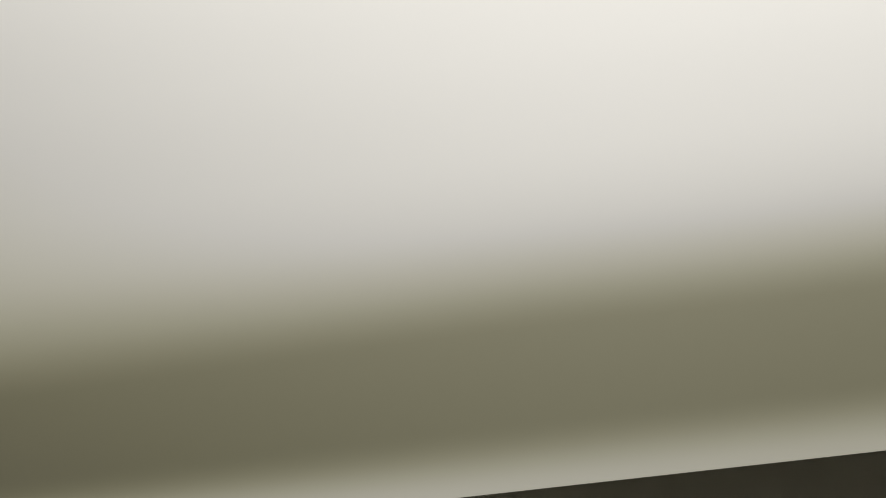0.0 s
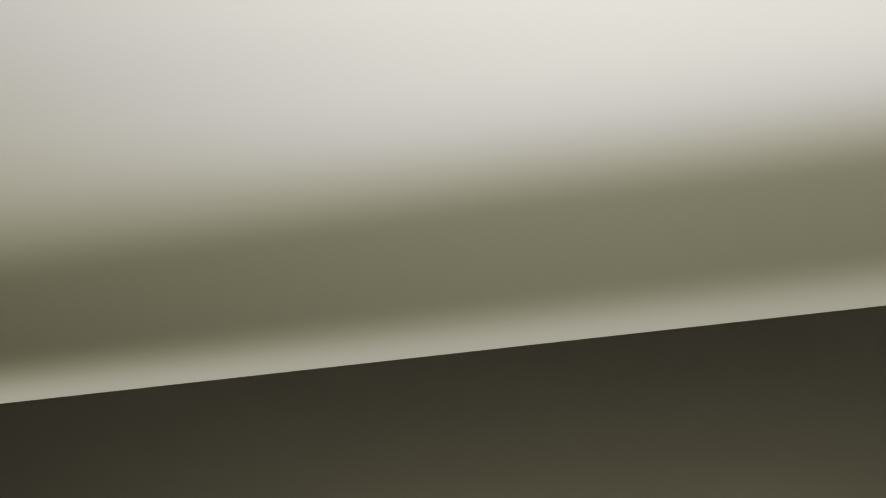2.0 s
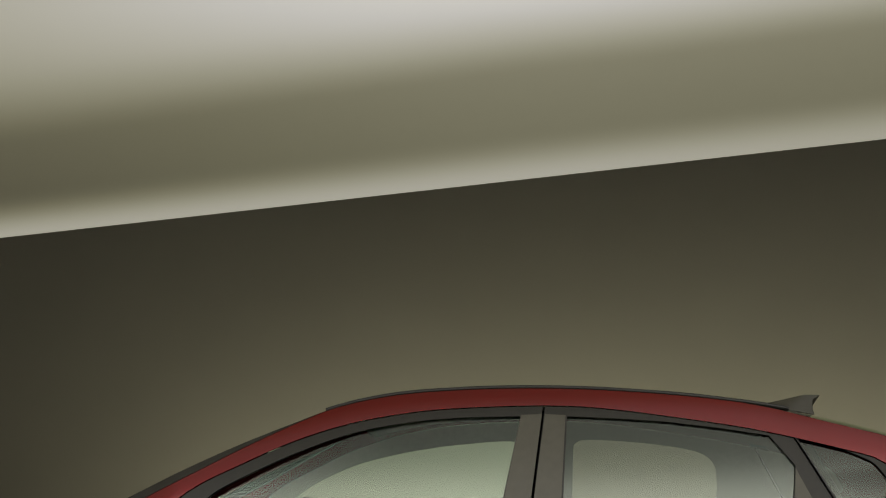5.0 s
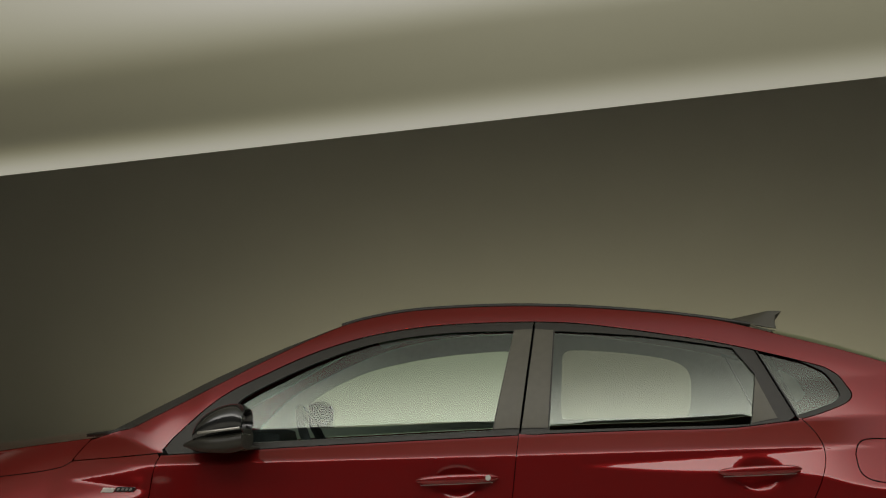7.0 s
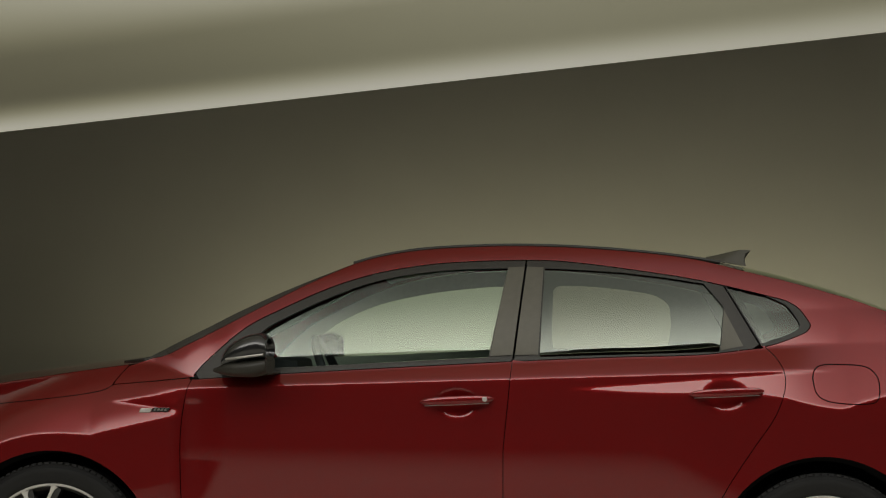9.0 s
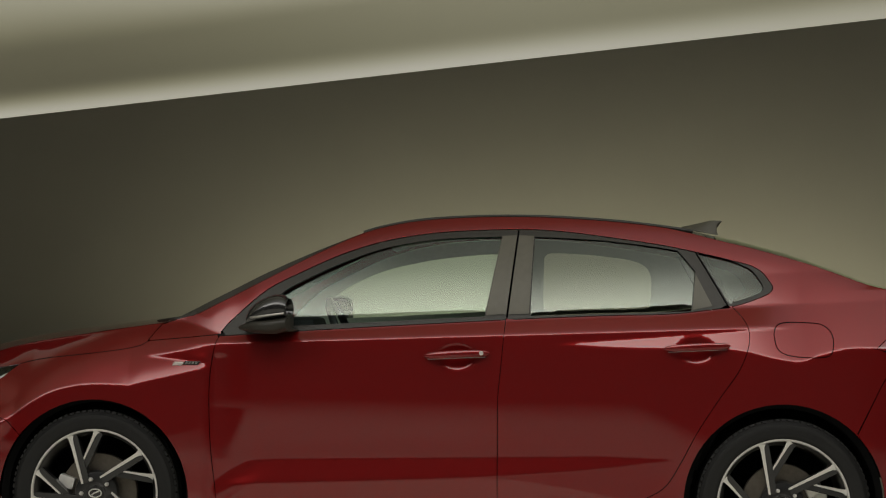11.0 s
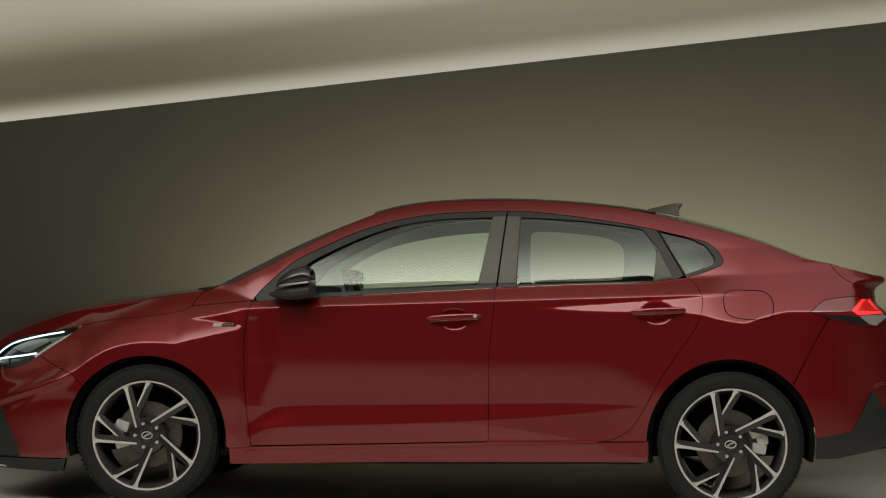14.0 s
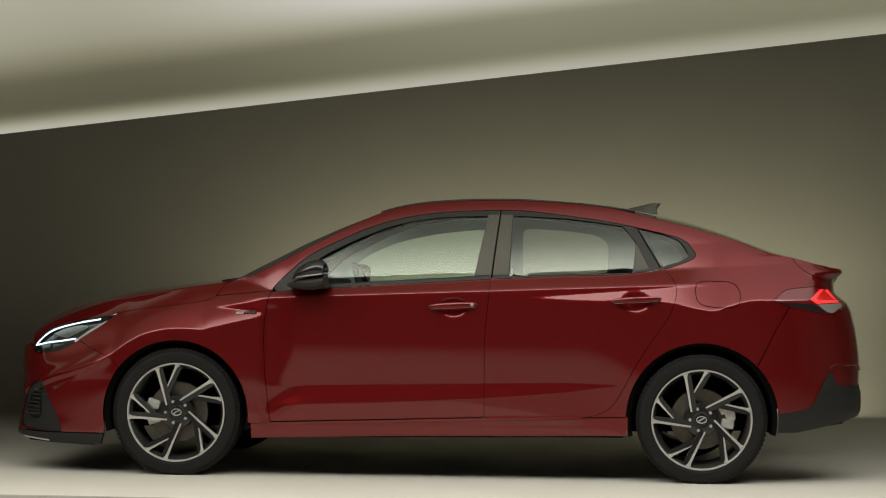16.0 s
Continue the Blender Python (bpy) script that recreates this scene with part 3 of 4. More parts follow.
def car_sides(car, side):
    # wing
    wing = BONNET_GAP + WING_GAP + [p for p in GAP_FRONT[::-1] if p[1] < 0.93] + [(-0.936, 0.262)]
    wing += [p for p in ARCH_FRONT[::-1] if p[1] > 0.27 and not (p[0] < -1.5 and p[1] < 0.555)] + BUMPER_GAP[::-1] + [p for p in HEAD_LOW[::-1] if -1.858 < p[0] < -1.678]
    skin("front_wing", wing, PAINT, side, car, dx=0.014, dz=0.007)
    flank = along(HOOD_EDGE, -2.17, -1.088, 36) + BONNET_END + BONNET_GAP[::-1] + HEAD_TOP[::-1][1:]
    skin("bonnet_flank", flank, PAINT, side, car, dx=0.014, dz=0.007)
    # dark strip added in the shut line for shade, hiding bright panel edges
    gap_fill = [(x, z + 0.006) for x, z in BONNET_GAP] + [(x, z - 0.006) for x, z in BONNET_GAP[::-1]]
    skin("shut_line_fill", gap_fill, DARK, side, car, "added dark strip standing for shade in the bonnet shut line", gap=0.0, lift=-0.0035, thick=0.0)
    # front bumper
    bumper = end_line(NOSE, 0.21, 0.625, 24, 0.041)[::-1] + []
    bumper = [(-2.170, 0.655)] + bumper + [(-2.05, 0.205), (-1.90, 0.206), (-1.695, 0.206)]
    bumper += [p for p in ARCH_FRONT[::1] if p[0] < -1.5 and 0.215 < p[1] < 0.525] + BUMPER_GAP[::-1] + [p for p in HEAD_LOW if p[0] < -1.866]
    vent = spline([(-2.190, 0.30), (-2.160, 0.40), (-2.085, 0.462), (-2.052, 0.445), (-1.928, 0.215), (-2.10, 0.213), (-2.180, 0.235), (-2.190, 0.30)], 4)[:-1]
    b = skin("front_bumper", bumper, PAINT, side, car, holes=[vent], dx=0.012, dz=0.007)
    skin("vent_surround", vent, CLADDING, side, b, "dark grey vent surround", gap=0.001, lift=-0.006)
    grid = spline([(-2.165, 0.30), (-2.135, 0.385), (-2.085, 0.44), (-2.065, 0.40), (-2.055, 0.29), (-2.10, 0.27), (-2.165, 0.30)], 3)[:-1]
    skin("vent_mesh", grid, BLACK_GLOSS, side, b, "black honeycomb vent mesh", gap=0.0, lift=-0.002, thick=0.004)
    for i in range(8):
        z = 0.293 + i * 0.019
        bm = bmesh.new()
        xs = np.linspace(-2.155 + 0.006 * i * (i > 3), -2.062, 8)
        tube(bm, [(x, side * (float(half_width(x, z)) + 0.001), z) for x in xs], 0.004, 6)
        part("vent_slat", bm, BLACK_TRIM, b)
    lip = [(float(NOSE(0.20)) + 0.045, 0.206), (-2.05, 0.203), (-1.697, 0.204), (-1.712, 0.148), (-1.83, 0.148), (-1.99, 0.152), (-2.12, 0.168), (float(NOSE(0.18)) + 0.047, 0.186)]
    skin("front_lip", lip, CLADDING, side, car, "dark grey front spoiler lip", lift=0.006, thick=0.03)
    bm = bmesh.new()
    tube(bm, [(x, side * (float(half_width(x, z)) + 0.008), z) for x, z in zip(np.linspace(-2.16, -2.0, 8), np.linspace(0.172, 0.160, 8))], 0.004, 6)
    part("lip_accent", bm, SILVER, car, "silver lip accent strip")
    # headlamp
    lamp_line = HEAD_TOP[:-1] + HEAD_LOW[:-1]
    lamp = skin("headlamp", lamp_line, BLACK_GLOSS, side, car, "headlamp with lit white light strips", lift=-0.045, thick=0.0)
    skin("reflector_bowl", spline([(-2.04, 0.70), (-1.95, 0.735), (-1.86, 0.750), (-1.83, 0.735), (-1.90, 0.700), (-1.95, 0.680), (-2.04, 0.70)], 3)[:-1], STEEL, side, lamp, "grey inner reflector", lift=-0.038, thick=0.02)
    skin("side_reflector", [(-1.71, 0.779), (-1.735, 0.771), (-1.815, 0.727), (-1.90, 0.668), (-1.875, 0.652), (-1.79, 0.702)], CALIPER, side, lamp, "bright silver side reflector", lift=-0.030, thick=0.02)
    for i in range(3):
        skin("projector_housing", [(-2.09 + 0.065 * i, 0.618), (-2.04 + 0.065 * i, 0.620), (-2.04 + 0.065 * i, 0.652), (-2.09 + 0.065 * i, 0.648)], RIM_DARK, side, lamp, lift=-0.035, thick=0.02)
    for line, r in ((spline([(-2.128, 0.648), (-2.085, 0.690), (-2.02, 0.726), (-1.90, 0.757), (-1.760, 0.781)], 6), 0.0040), (spline([(-2.132, 0.640), (-2.06, 0.655), (-1.96, 0.668), (-1.885, 0.680)], 6), 0.0042)):
        bm = bmesh.new()
        tube(bm, [(x, side * (float(half_width(x, z)) - 0.018), z) for x, z in line], r, 8)
        part("light_strip", bm, LED_WHITE, lamp, "lit white light strip")
    g = skin("lamp_lens", lamp_line, LAMP_CLEAR, side, lamp, "clear lamp lens", lift=-0.001, thick=0.0)
    g.visible_shadow = False
    # side frame: front pillar, roof rail, rear quarter
    frame_line = [(-1.080, 0.976)] + along(PILLAR_TOP, -1.03, 1.79, 90) + LID_GAP[1:] + [(1.985, 0.955)]
    frame_line += TAIL_LAMP_TOP[::-1][1:] + [(1.72, 0.883)] + REAR_GAP[::-1] + [p for p in ARCH_REAR[::-1] if p[0] < 1.62 or p[1] > 0.58] 
    frame_line = frame_line + [(0.957, 0.315), (0.748, 0.311)] + GAP_REAR[1:-1] + [(1.129, 1.056)] + DLO_TOP[::-1][1:] + [(-0.838, 0.947), (-0.838, 0.9365), (-0.851, 0.9355)] + WING_GAP[::-1][1:] + BONNET_END[::-1]
    flap = spline([(1.294, 0.950), (1.305, 0.980), (1.335, 0.995), (1.40, 0.996), (1.475, 0.990), (1.510, 0.960), (1.516, 0.920), (1.505, 0.876), (1.47, 0.864), (1.40, 0.864), (1.335, 0.874), (1.303, 0.900), (1.294, 0.950)], 4)[:-1]
    screen_edge = along(ROOF_EDGE, -1.04, -0.27, 30) + along(PILLAR_TOP, -0.27, -1.03, 30)
    skin("windscreen_trim", screen_edge, BLACK_TRIM, side, car, "black windscreen edge trim", gap=0.0004, lift=-0.003)
    f = skin("side_frame", frame_line, PAINT, side, car, holes=[flap], dx=0.018, dz=0.008)
    skin("fuel_flap", flap, PAINT, side, f, gap=0.0024)
    skin("flap_well", dense(flap), DARK, side, f, lift=-0.012, thick=0, gap=-0.01)
    # doors
    d1 = GAP_FRONT[1:-1] + [(-0.838, 0.930)] + along(BELT, -0.82, 0.270, 30) + GAP_MID[::-1][1:] + [(0.243, 0.308), (-0.837, 0.276)]
    door = skin("front_door", d1, PAINT, side, car, "", dx=0.014, dz=0.006)
    d2 = [p for p in GAP_MID] + along(BELT, 0.275, 1.129, 24)[1:] + GAP_REAR[::-1][1:]
    door2 = skin("rear_door", d2, PAINT, side, car, "", dx=0.016, dz=0.006)
    sill = [(-0.940, 0.263), (-0.838, 0.2725), (0.243, 0.3055), (0.743, 0.3085), (0.958, 0.3135), (0.953, 0.220), (-0.2, 0.208), (-0.936, 0.190)]
    skin("sill", sill, PAINT, side, car, lift=0.004)
    bm = bmesh.new()
    tube(bm, [(x, side * (float(half_width(x, z)) + 0.002), z) for x, z in zip(np.linspace(-0.92, 0.72, 30), np.linspace(0.258, 0.302, 30))], 0.004, 6)
    part("sill_edge", bm, PAINT, car)
    bm = bmesh.new()
    tube(bm, [(x, side * (float(half_width(x, z)) + 0.006), z) for x, z in zip(np.linspace(0.235, 0.735, 16), np.linspace(0.3050, 0.3125, 16))], [0.0025] + [0.0045] * 12 + [0.006, 0.008, 0.003], 8)
    part("sill_lip", bm, PAINT, car)
    # glass house: trim frame, panes and pillars
    gf = spline([(-0.620, 1.075), (-0.597, 1.105), (-0.519, 1.150), (-0.377, 1.218), (-0.232, 1.272), (-0.086, 1.303), (0.062, 1.319), (0.245, 1.325)], 4) + [(0.186, 1.014), (-0.60, 0.969), (-0.70, 0.968)]
    gr = [(0.378, 1.325), (0.504, 1.320), (0.650, 1.311), (0.795, 1.294), (0.935, 1.273), (1.002, 1.191), (0.984, 1.037), (0.365, 1.016)]
    gq = spline([(1.012, 1.272), (1.083, 1.255), (1.175, 1.222)], 3) + spline([(1.217, 1.203), (1.238, 1.181), (1.266, 1.130), (1.23, 1.101), (1.132, 1.068)], 3)
    tri = [(1.002, 1.188), (1.068, 1.056), (0.986, 1.040)]
    dlo_front = [p for p in DLO_TOP if p[0] < 0.30] + [(0.310, 1.356), (0.270, 1.004)] + along(BELT, 0.262, -0.82, 26)
    skin("window_frame", dlo_front, BLACK_TRIM, side, door, "satin black window frame", lift=-0.004, holes=[gf], thick=0.03)
    dlo_rear = [(0.314, 1.356)] + [p for p in DLO_TOP if 0.33 < p[0] < 0.99 and p[1] > 1.2] + [(1.004, 1.268), (1.122, 1.062), (1.10, 1.047)] + along(BELT, 1.08, 0.275, 20)
    skin("window_frame", dlo_rear, BLACK_TRIM, side, door2, "satin black window frame", lift=-0.004, holes=[gr], thick=0.03)
    dlo_q = [(1.008, 1.268)] + [p for p in DLO_TOP if p[0] > 1.02 and p[1] > 1.055] + [(1.129, 1.056)]
    skin("quarter_window_frame", dlo_q, BLACK_TRIM, side, f, "satin black quarter window frame", lift=-0.004, holes=[gq], thick=0.03)
    for nm, line, mt, par, lab in (("door_window", gf, GLASS_FRONT, door, "green-tinted front door glass"), ("door_window", gr, GLASS_REAR, door2, "smoke-tinted rear door glass"), ("quarter_window", gq, GLASS_REAR, f, "smoke-tinted quarter glass")):
        g = skin(nm, line, mt if side < 0 else GLASS_CLEAR, side, par, lab, gap=-0.006, lift=-0.011, thick=0.0, field=pane_width)
        g.visible_shadow = False
    if side > 0:
        hole_f = spline([(-0.610, 1.075), (-0.52, 1.136), (-0.377, 1.200), (-0.233, 1.238), (-0.086, 1.264), (0.062, 1.280), (0.170, 1.286), (0.214, 1.270), (0.208, 1.200), (0.172, 1.035), (0.12, 1.024), (-0.46, 0.992), (-0.58, 1.000), (-0.610, 1.075)], 4)[:-1]
        hole_r = spline([(0.388, 1.275), (0.43, 1.292), (0.62, 1.282), (0.79, 1.258), (0.860, 1.222), (0.878, 1.16), (0.872, 1.062), (0.84, 1.042), (0.60, 1.034), (0.41, 1.030), (0.384, 1.050), (0.384, 1.16), (0.388, 1.275)], 4)[:-1]
        skin("inner_quarter_trim", dlo_q, LINING, side, f, "pale inner pillar trim", lift=-0.045, thick=0.0)
    else:
        hole_f, hole_r = gf, gr
    skin("inner_trim", dlo_front, LINING, side, door, "pale inner window trim", lift=-0.045, holes=[hole_f], thick=0.0)
    skin("inner_trim", dlo_rear, LINING, side, door2, "pale inner window trim", lift=-0.045, holes=[hole_r], thick=0.0)
    p1 = [(0.247, 1.331), (0.308, 1.334), (0.272, 1.020), (0.190, 1.016)]
    skin("pillar_cover", p1, PILLAR, side, door, "satin black pillar cover", lift=-0.001)
    p2 = [(0.314, 1.334), (0.374, 1.331), (0.360, 1.022), (0.277, 1.020)]
    skin("pillar_cover", p2, PILLAR, side, door2, "satin black pillar cover", lift=-0.001)
    skin("pillar_backing", [(0.985, 1.285), (1.045, 1.275), (1.150, 1.070), (1.085, 1.040)], DARK, side, f, "dark inner pillar", lift=-0.026, thick=0.0)
    skin("pillar_backing", [(0.262, 1.345), (0.345, 1.345), (0.315, 1.010), (0.225, 1.005)], DARK, side, f, "dark inner pillar", lift=-0.034, thick=0.0)
    skin("corner_cover", tri, PILLAR, side, door2, "satin black window corner cover", lift=-0.002)
    # tail
    skin("tail_panel", [(1.90, 0.93), (1.94, 1.03), (2.03, 1.03), (2.062, 1.0), (2.046, 0.94), (2.05, 0.88), (1.95, 0.87)], PAINT, side, car, lift=-0.022, thick=0.0)
    lid = along(ROOF_EDGE, 1.80, 2.075, 12) + [(2.105, 1.045), (2.075, 1.005), (2.050, 0.962), (2.045, 0.944), (1.985, 0.944)] + LID_GAP[::-1]
    skin("tailgate", lid, PAINT, side, car)
    lamp_out = TAIL_LAMP_TOP + [(2.045, 0.950), (2.085, 0.905)] + TAIL_LAMP_LOW[:-1]
    tl = skin("tail_lamp", lamp_out, RED_LENS, side, car, "dark red tail lamp with lit strip", lift=0.002, thick=0.04)
    field_red = [(1.872, 0.908), (1.928, 0.956), (1.975, 0.961), (2.000, 0.935), (2.024, 0.896), (1.901, 0.889)]
    skin("reflector", field_red, LED_DIM, side, tl, "glowing dark red reflector", lift=0.003, thick=0.003, gap=0)
    strip = [(1.868, 0.907), (1.924, 0.958), (1.946, 0.959), (1.896, 0.911), (1.908, 0.902), (2.020, 0.905), (2.030, 0.893), (1.898, 0.886)]
    skin("light_strip", strip, LED_RED, side, tl, "lit red light strip", lift=0.006, thick=0.004, gap=0)
    skin("upper_light_strip", [(1.955, 0.950), (1.972, 0.957), (2.012, 0.910), (1.998, 0.910)], LED_RED, side, tl, "lit red light strip", lift=0.005, thick=0.004, gap=0)
    skin("clear_lens", [(1.905, 0.883), (2.036, 0.889), (2.046, 0.874), (1.985, 0.838), (1.950, 0.846)], CLEAR_LAMP, side, tl, "clear reversing lamp lens", lift=0.004, thick=0.003, gap=0)
    # shade of the gap below the lamp, laid on as a black strip
    skin("lamp_shadow_gap", [(1.70, 0.892), (1.885, 0.884), (1.95, 0.846), (1.985, 0.836), (1.90, 0.846), (1.77, 0.872)], BLACK_GLOSS, side, tl, "black strip painted as the shadow gap under the lamp", lift=0.003, thick=0.003, gap=0)
    bump = [(1.600, 0.575), (1.689, 0.753), (1.758, 0.866)] + TAIL_LAMP_LOW[::-1][4:] + [(2.075, 0.895)] + end_line(TAIL, 0.88, 0.47, 18, -0.036) + [(2.00, 0.470), (1.985, 0.520), (1.960, 0.546), (1.868, 0.366), (1.76, 0.343), (1.700, 0.336)]
    bump += [p for p in ARCH_REAR[::-1] if p[0] > 1.61 and 0.345 < p[1] < 0.575]
    rb = skin("rear_bumper", bump, PAINT, side, car)
    clad = [(1.702, 0.340), (1.76, 0.348), (1.866, 0.370), (1.961, 0.550), (1.988, 0.525), (2.004, 0.477)] + end_line(TAIL, 0.474, 0.318, 12, -0.038) + [(2.075, 0.300), (1.98, 0.279), (1.80, 0.244), (1.700, 0.243)]
    skin("rear_cladding", clad, CLADDING, side, car, "dark grey lower bumper cladding", lift=0.004, thick=0.010)
    bm = bmesh.new()
    tube(bm, [(x, side * (float(half_width(x, z)) + 0.002), z) for x, z in spline([(1.965, 0.56), (1.99, 0.575), (2.05, 0.580), (2.12, 0.575), (2.15, 0.55)], 5)], 0.007, 6)
    part("bumper_crease", bm, PAINT, rb)
    # inner dark shell behind the gaps
    inner = [(-2.15, 0.15), (-2.15, 0.58), (-1.7, 0.75), (-1.0, 0.93), (-0.8, 0.91), (0.27, 0.97), (1.15, 1.02), (1.3, 0.99), (1.9, 0.93), (2.05, 0.85), (2.05, 0.28), (1.73, 0.25)]
    inner += arch(1.327, 0.405, -8, 188, 24, 0.31) + [(0.9, 0.21), (-0.9, 0.19)] + arch(-1.325, 0.40, -12, 192, 24, 0.308) + [(-1.75, 0.14)]
    skin("inner_panel", inner, DARK, side, car, "dark inner body panel", lift=-0.030, thick=0.0, dx=0.06, dz=0.04)
    for cx in (-1.325, 1.327):
        bm = bmesh.new()
        ang = np.linspace(radians(-13), radians(195), 38)
        a = [bm.verts.new((cx + 0.376 * math.cos(t), side * 0.835, 0.310 + 0.376 * math.sin(t))) for t in ang]
        a2 = [bm.verts.new((cx + 0.352 * math.cos(t), side * 0.815, 0.312 + 0.356 * math.sin(t))) for t in ang]
        b = [bm.verts.new((cx + 0.352 * math.cos(t), side * 0.55, 0.312 + 0.356 * math.sin(t))) for t in ang]
        for i in range(37):
            bm.faces.new((a[i], a[i + 1], a2[i + 1], a2[i]))
            bm.faces.new((a2[i], a2[i + 1], b[i + 1], b[i]))
        bm.faces.new(b)
        part("wheel_arch_liner", bm, DARK, car, "black wheel arch liner")
    return door, door2


def handle(parent, side, hx, hz):
    hw = float(half_width(hx - 0.12, hz)) + 0.012
    bm = bmesh.new()
    pts, rad = [], []
    for t in np.linspace(0, 1, 18):
        x = hx - 0.125 + 0.25 * t
        bow = math.sin(math.pi * t)
        pts.append((x, side * (float(half_width(hx - 0.125 if t < .5 else hx + 0.125, hz)) + 0.004 + 0.022 * bow ** 0.7), hz + 0.010 + 0.006 * (t - 0.5) * 2))
        rad.append(0.003 + 0.0130 * bow ** 0.35)
    tube(bm, pts, rad, 12, 0.55)
    ob = part("door_handle", bm, PAINT, parent, "body-coloured bar door handle")
    bm = bmesh.new()
    tube(bm, [(x, y + side * 0.008, z - 0.0135) for x, y, z in pts[1:-1]], 0.0010, 6)
    part("handle_seam", bm, STEEL, ob, "thin bright handle edge")
    return ob


def pod(bm, rows, side, cy, power=2.6, n=28):
    """A closed shell of rounded sections: rows of (x, low, high, half width)."""
    rings = []
    for x, lo, hi, hw in rows:
        ring = []
        for k in range(n):
            a = 2 * math.pi * k / n
            c, q = math.cos(a), math.sin(a)
            ring.append(bm.verts.new((x, side * (cy + hw * math.copysign(abs(c) ** (2 / power), c)), (lo + hi) / 2 + (hi - lo) / 2 * math.copysign(abs(q) ** (2 / power), q))))
        rings.append(ring)
    for a, b in zip(rings, rings[1:]):
        for k in range(n):
            bm.faces.new((a[k], a[(k + 1) % n], b[(k + 1) % n], b[k]))
    bm.faces.new(rings[0][::-1])
    return rings


def mirror(car, side):
    band = lambda x: 1.006 + 0.13 * (x + 0.70)
    top = curve((-0.712, 1.010), (-0.704, 1.028), (-0.69, 1.046), (-0.66, 1.068), (-0.62, 1.086), (-0.59, 1.092), (-0.568, 1.089), (-0.552, 1.078))
    low = curve((-0.745, 0.960), (-0.70, 0.947), (-0.61, 0.941), (-0.552, 0.956))
    wide = curve((-0.745, 0.012), (-0.70, 0.055), (-0.65, 0.088), (-0.60, 0.100), (-0.552, 0.104))
    # upper shell, with a rim and a recess for the glass
    bm = bmesh.new()
    rings = pod(bm, [(x, band(x) - 0.03, float(top(x)), float(wide(x))) for x in np.linspace(-0.711, -0.552, 16)], side, 0.955)
    mid = sum((v.co for v in rings[-1]), Vector()) / len(rings[-1])
    for f, dx in ((0.92, 0.002), (0.86, -0.020)):
        ring = [bm.verts.new(mid + (v.co - mid) * f + Vector((dx, 0, 0))) for v in rings[15]]
        for k in range(len(ring)):
            bm.faces.new((rings[-1][k], rings[-1][(k + 1) % len(ring)], ring[(k + 1) % len(ring)], ring[k]))
        rings.append(ring)
    bm.faces.new(rings[-1])
    ob = part("door_mirror", bm, BLACK_GLOSS, car, "gloss black door mirror")
    # lower shell that runs forward into the foot
    bm = bmesh.new()
    rows = [(x, float(low(x)), band(max(x, -0.71)) - (0.010 if x > -0.69 else 0.010 + (-0.69 - x) * 0.45), float(wide(x)) * 1.02) for x in np.linspace(-0.745, -0.551, 16)]
    rings = pod(bm, rows, side, 0.952)
    bm.faces.new(rings[-1])
    part("lower_shell", bm, BLACK_TRIM, ob, "satin black lower mirror shell")
    bm = bmesh.new()
    rings = []
    for t in np.linspace(0, 1, 10):
        y = 0.80 + 0.16 * t
        rings.append([bm.verts.new((-0.640 + (0.115 - 0.03 * t) * math.cos(2 * math.pi * k / 16), side * y, 0.956 - 0.002 * t + 0.011 * math.sin(2 * math.pi * k / 16))) for k in range(16)])
    for a, b in zip(rings, rings[1:]):
        for k in range(16):
            bm.faces.new((a[k], a[(k + 1) % 16], b[(k + 1) % 16], b[k]))
    bm.faces.new(rings[0]); bm.faces.new(rings[-1])
    part("mirror_foot", bm, BLACK_TRIM, ob, "black mirror foot")
    bm = bmesh.new()
    tube(bm, [(x, side * (0.955 + float(wide(x)) + 0.001), band(x) - 0.004) for x in np.linspace(-0.690, -0.556, 14)], 0.0045, 8)
    part("indicator_strip", bm, STEEL, ob, "pale indicator strip")
    bm = bmesh.new()
    lathe(bm, [(0.0005, 0.0), (0.040, 0.0)], 24, Matrix.Translation((-0.568, side * 0.955, 1.024)) @ Matrix.Rotation(radians(90), 4, "Z") @ Matrix.Scale(1.9, 4, (1, 0, 0)))
    part("mirror_glass", bm, CHROME, ob, "mirror glass")
    return ob


RAKE = pose(0, 0, 0.008, 0, -0.22)


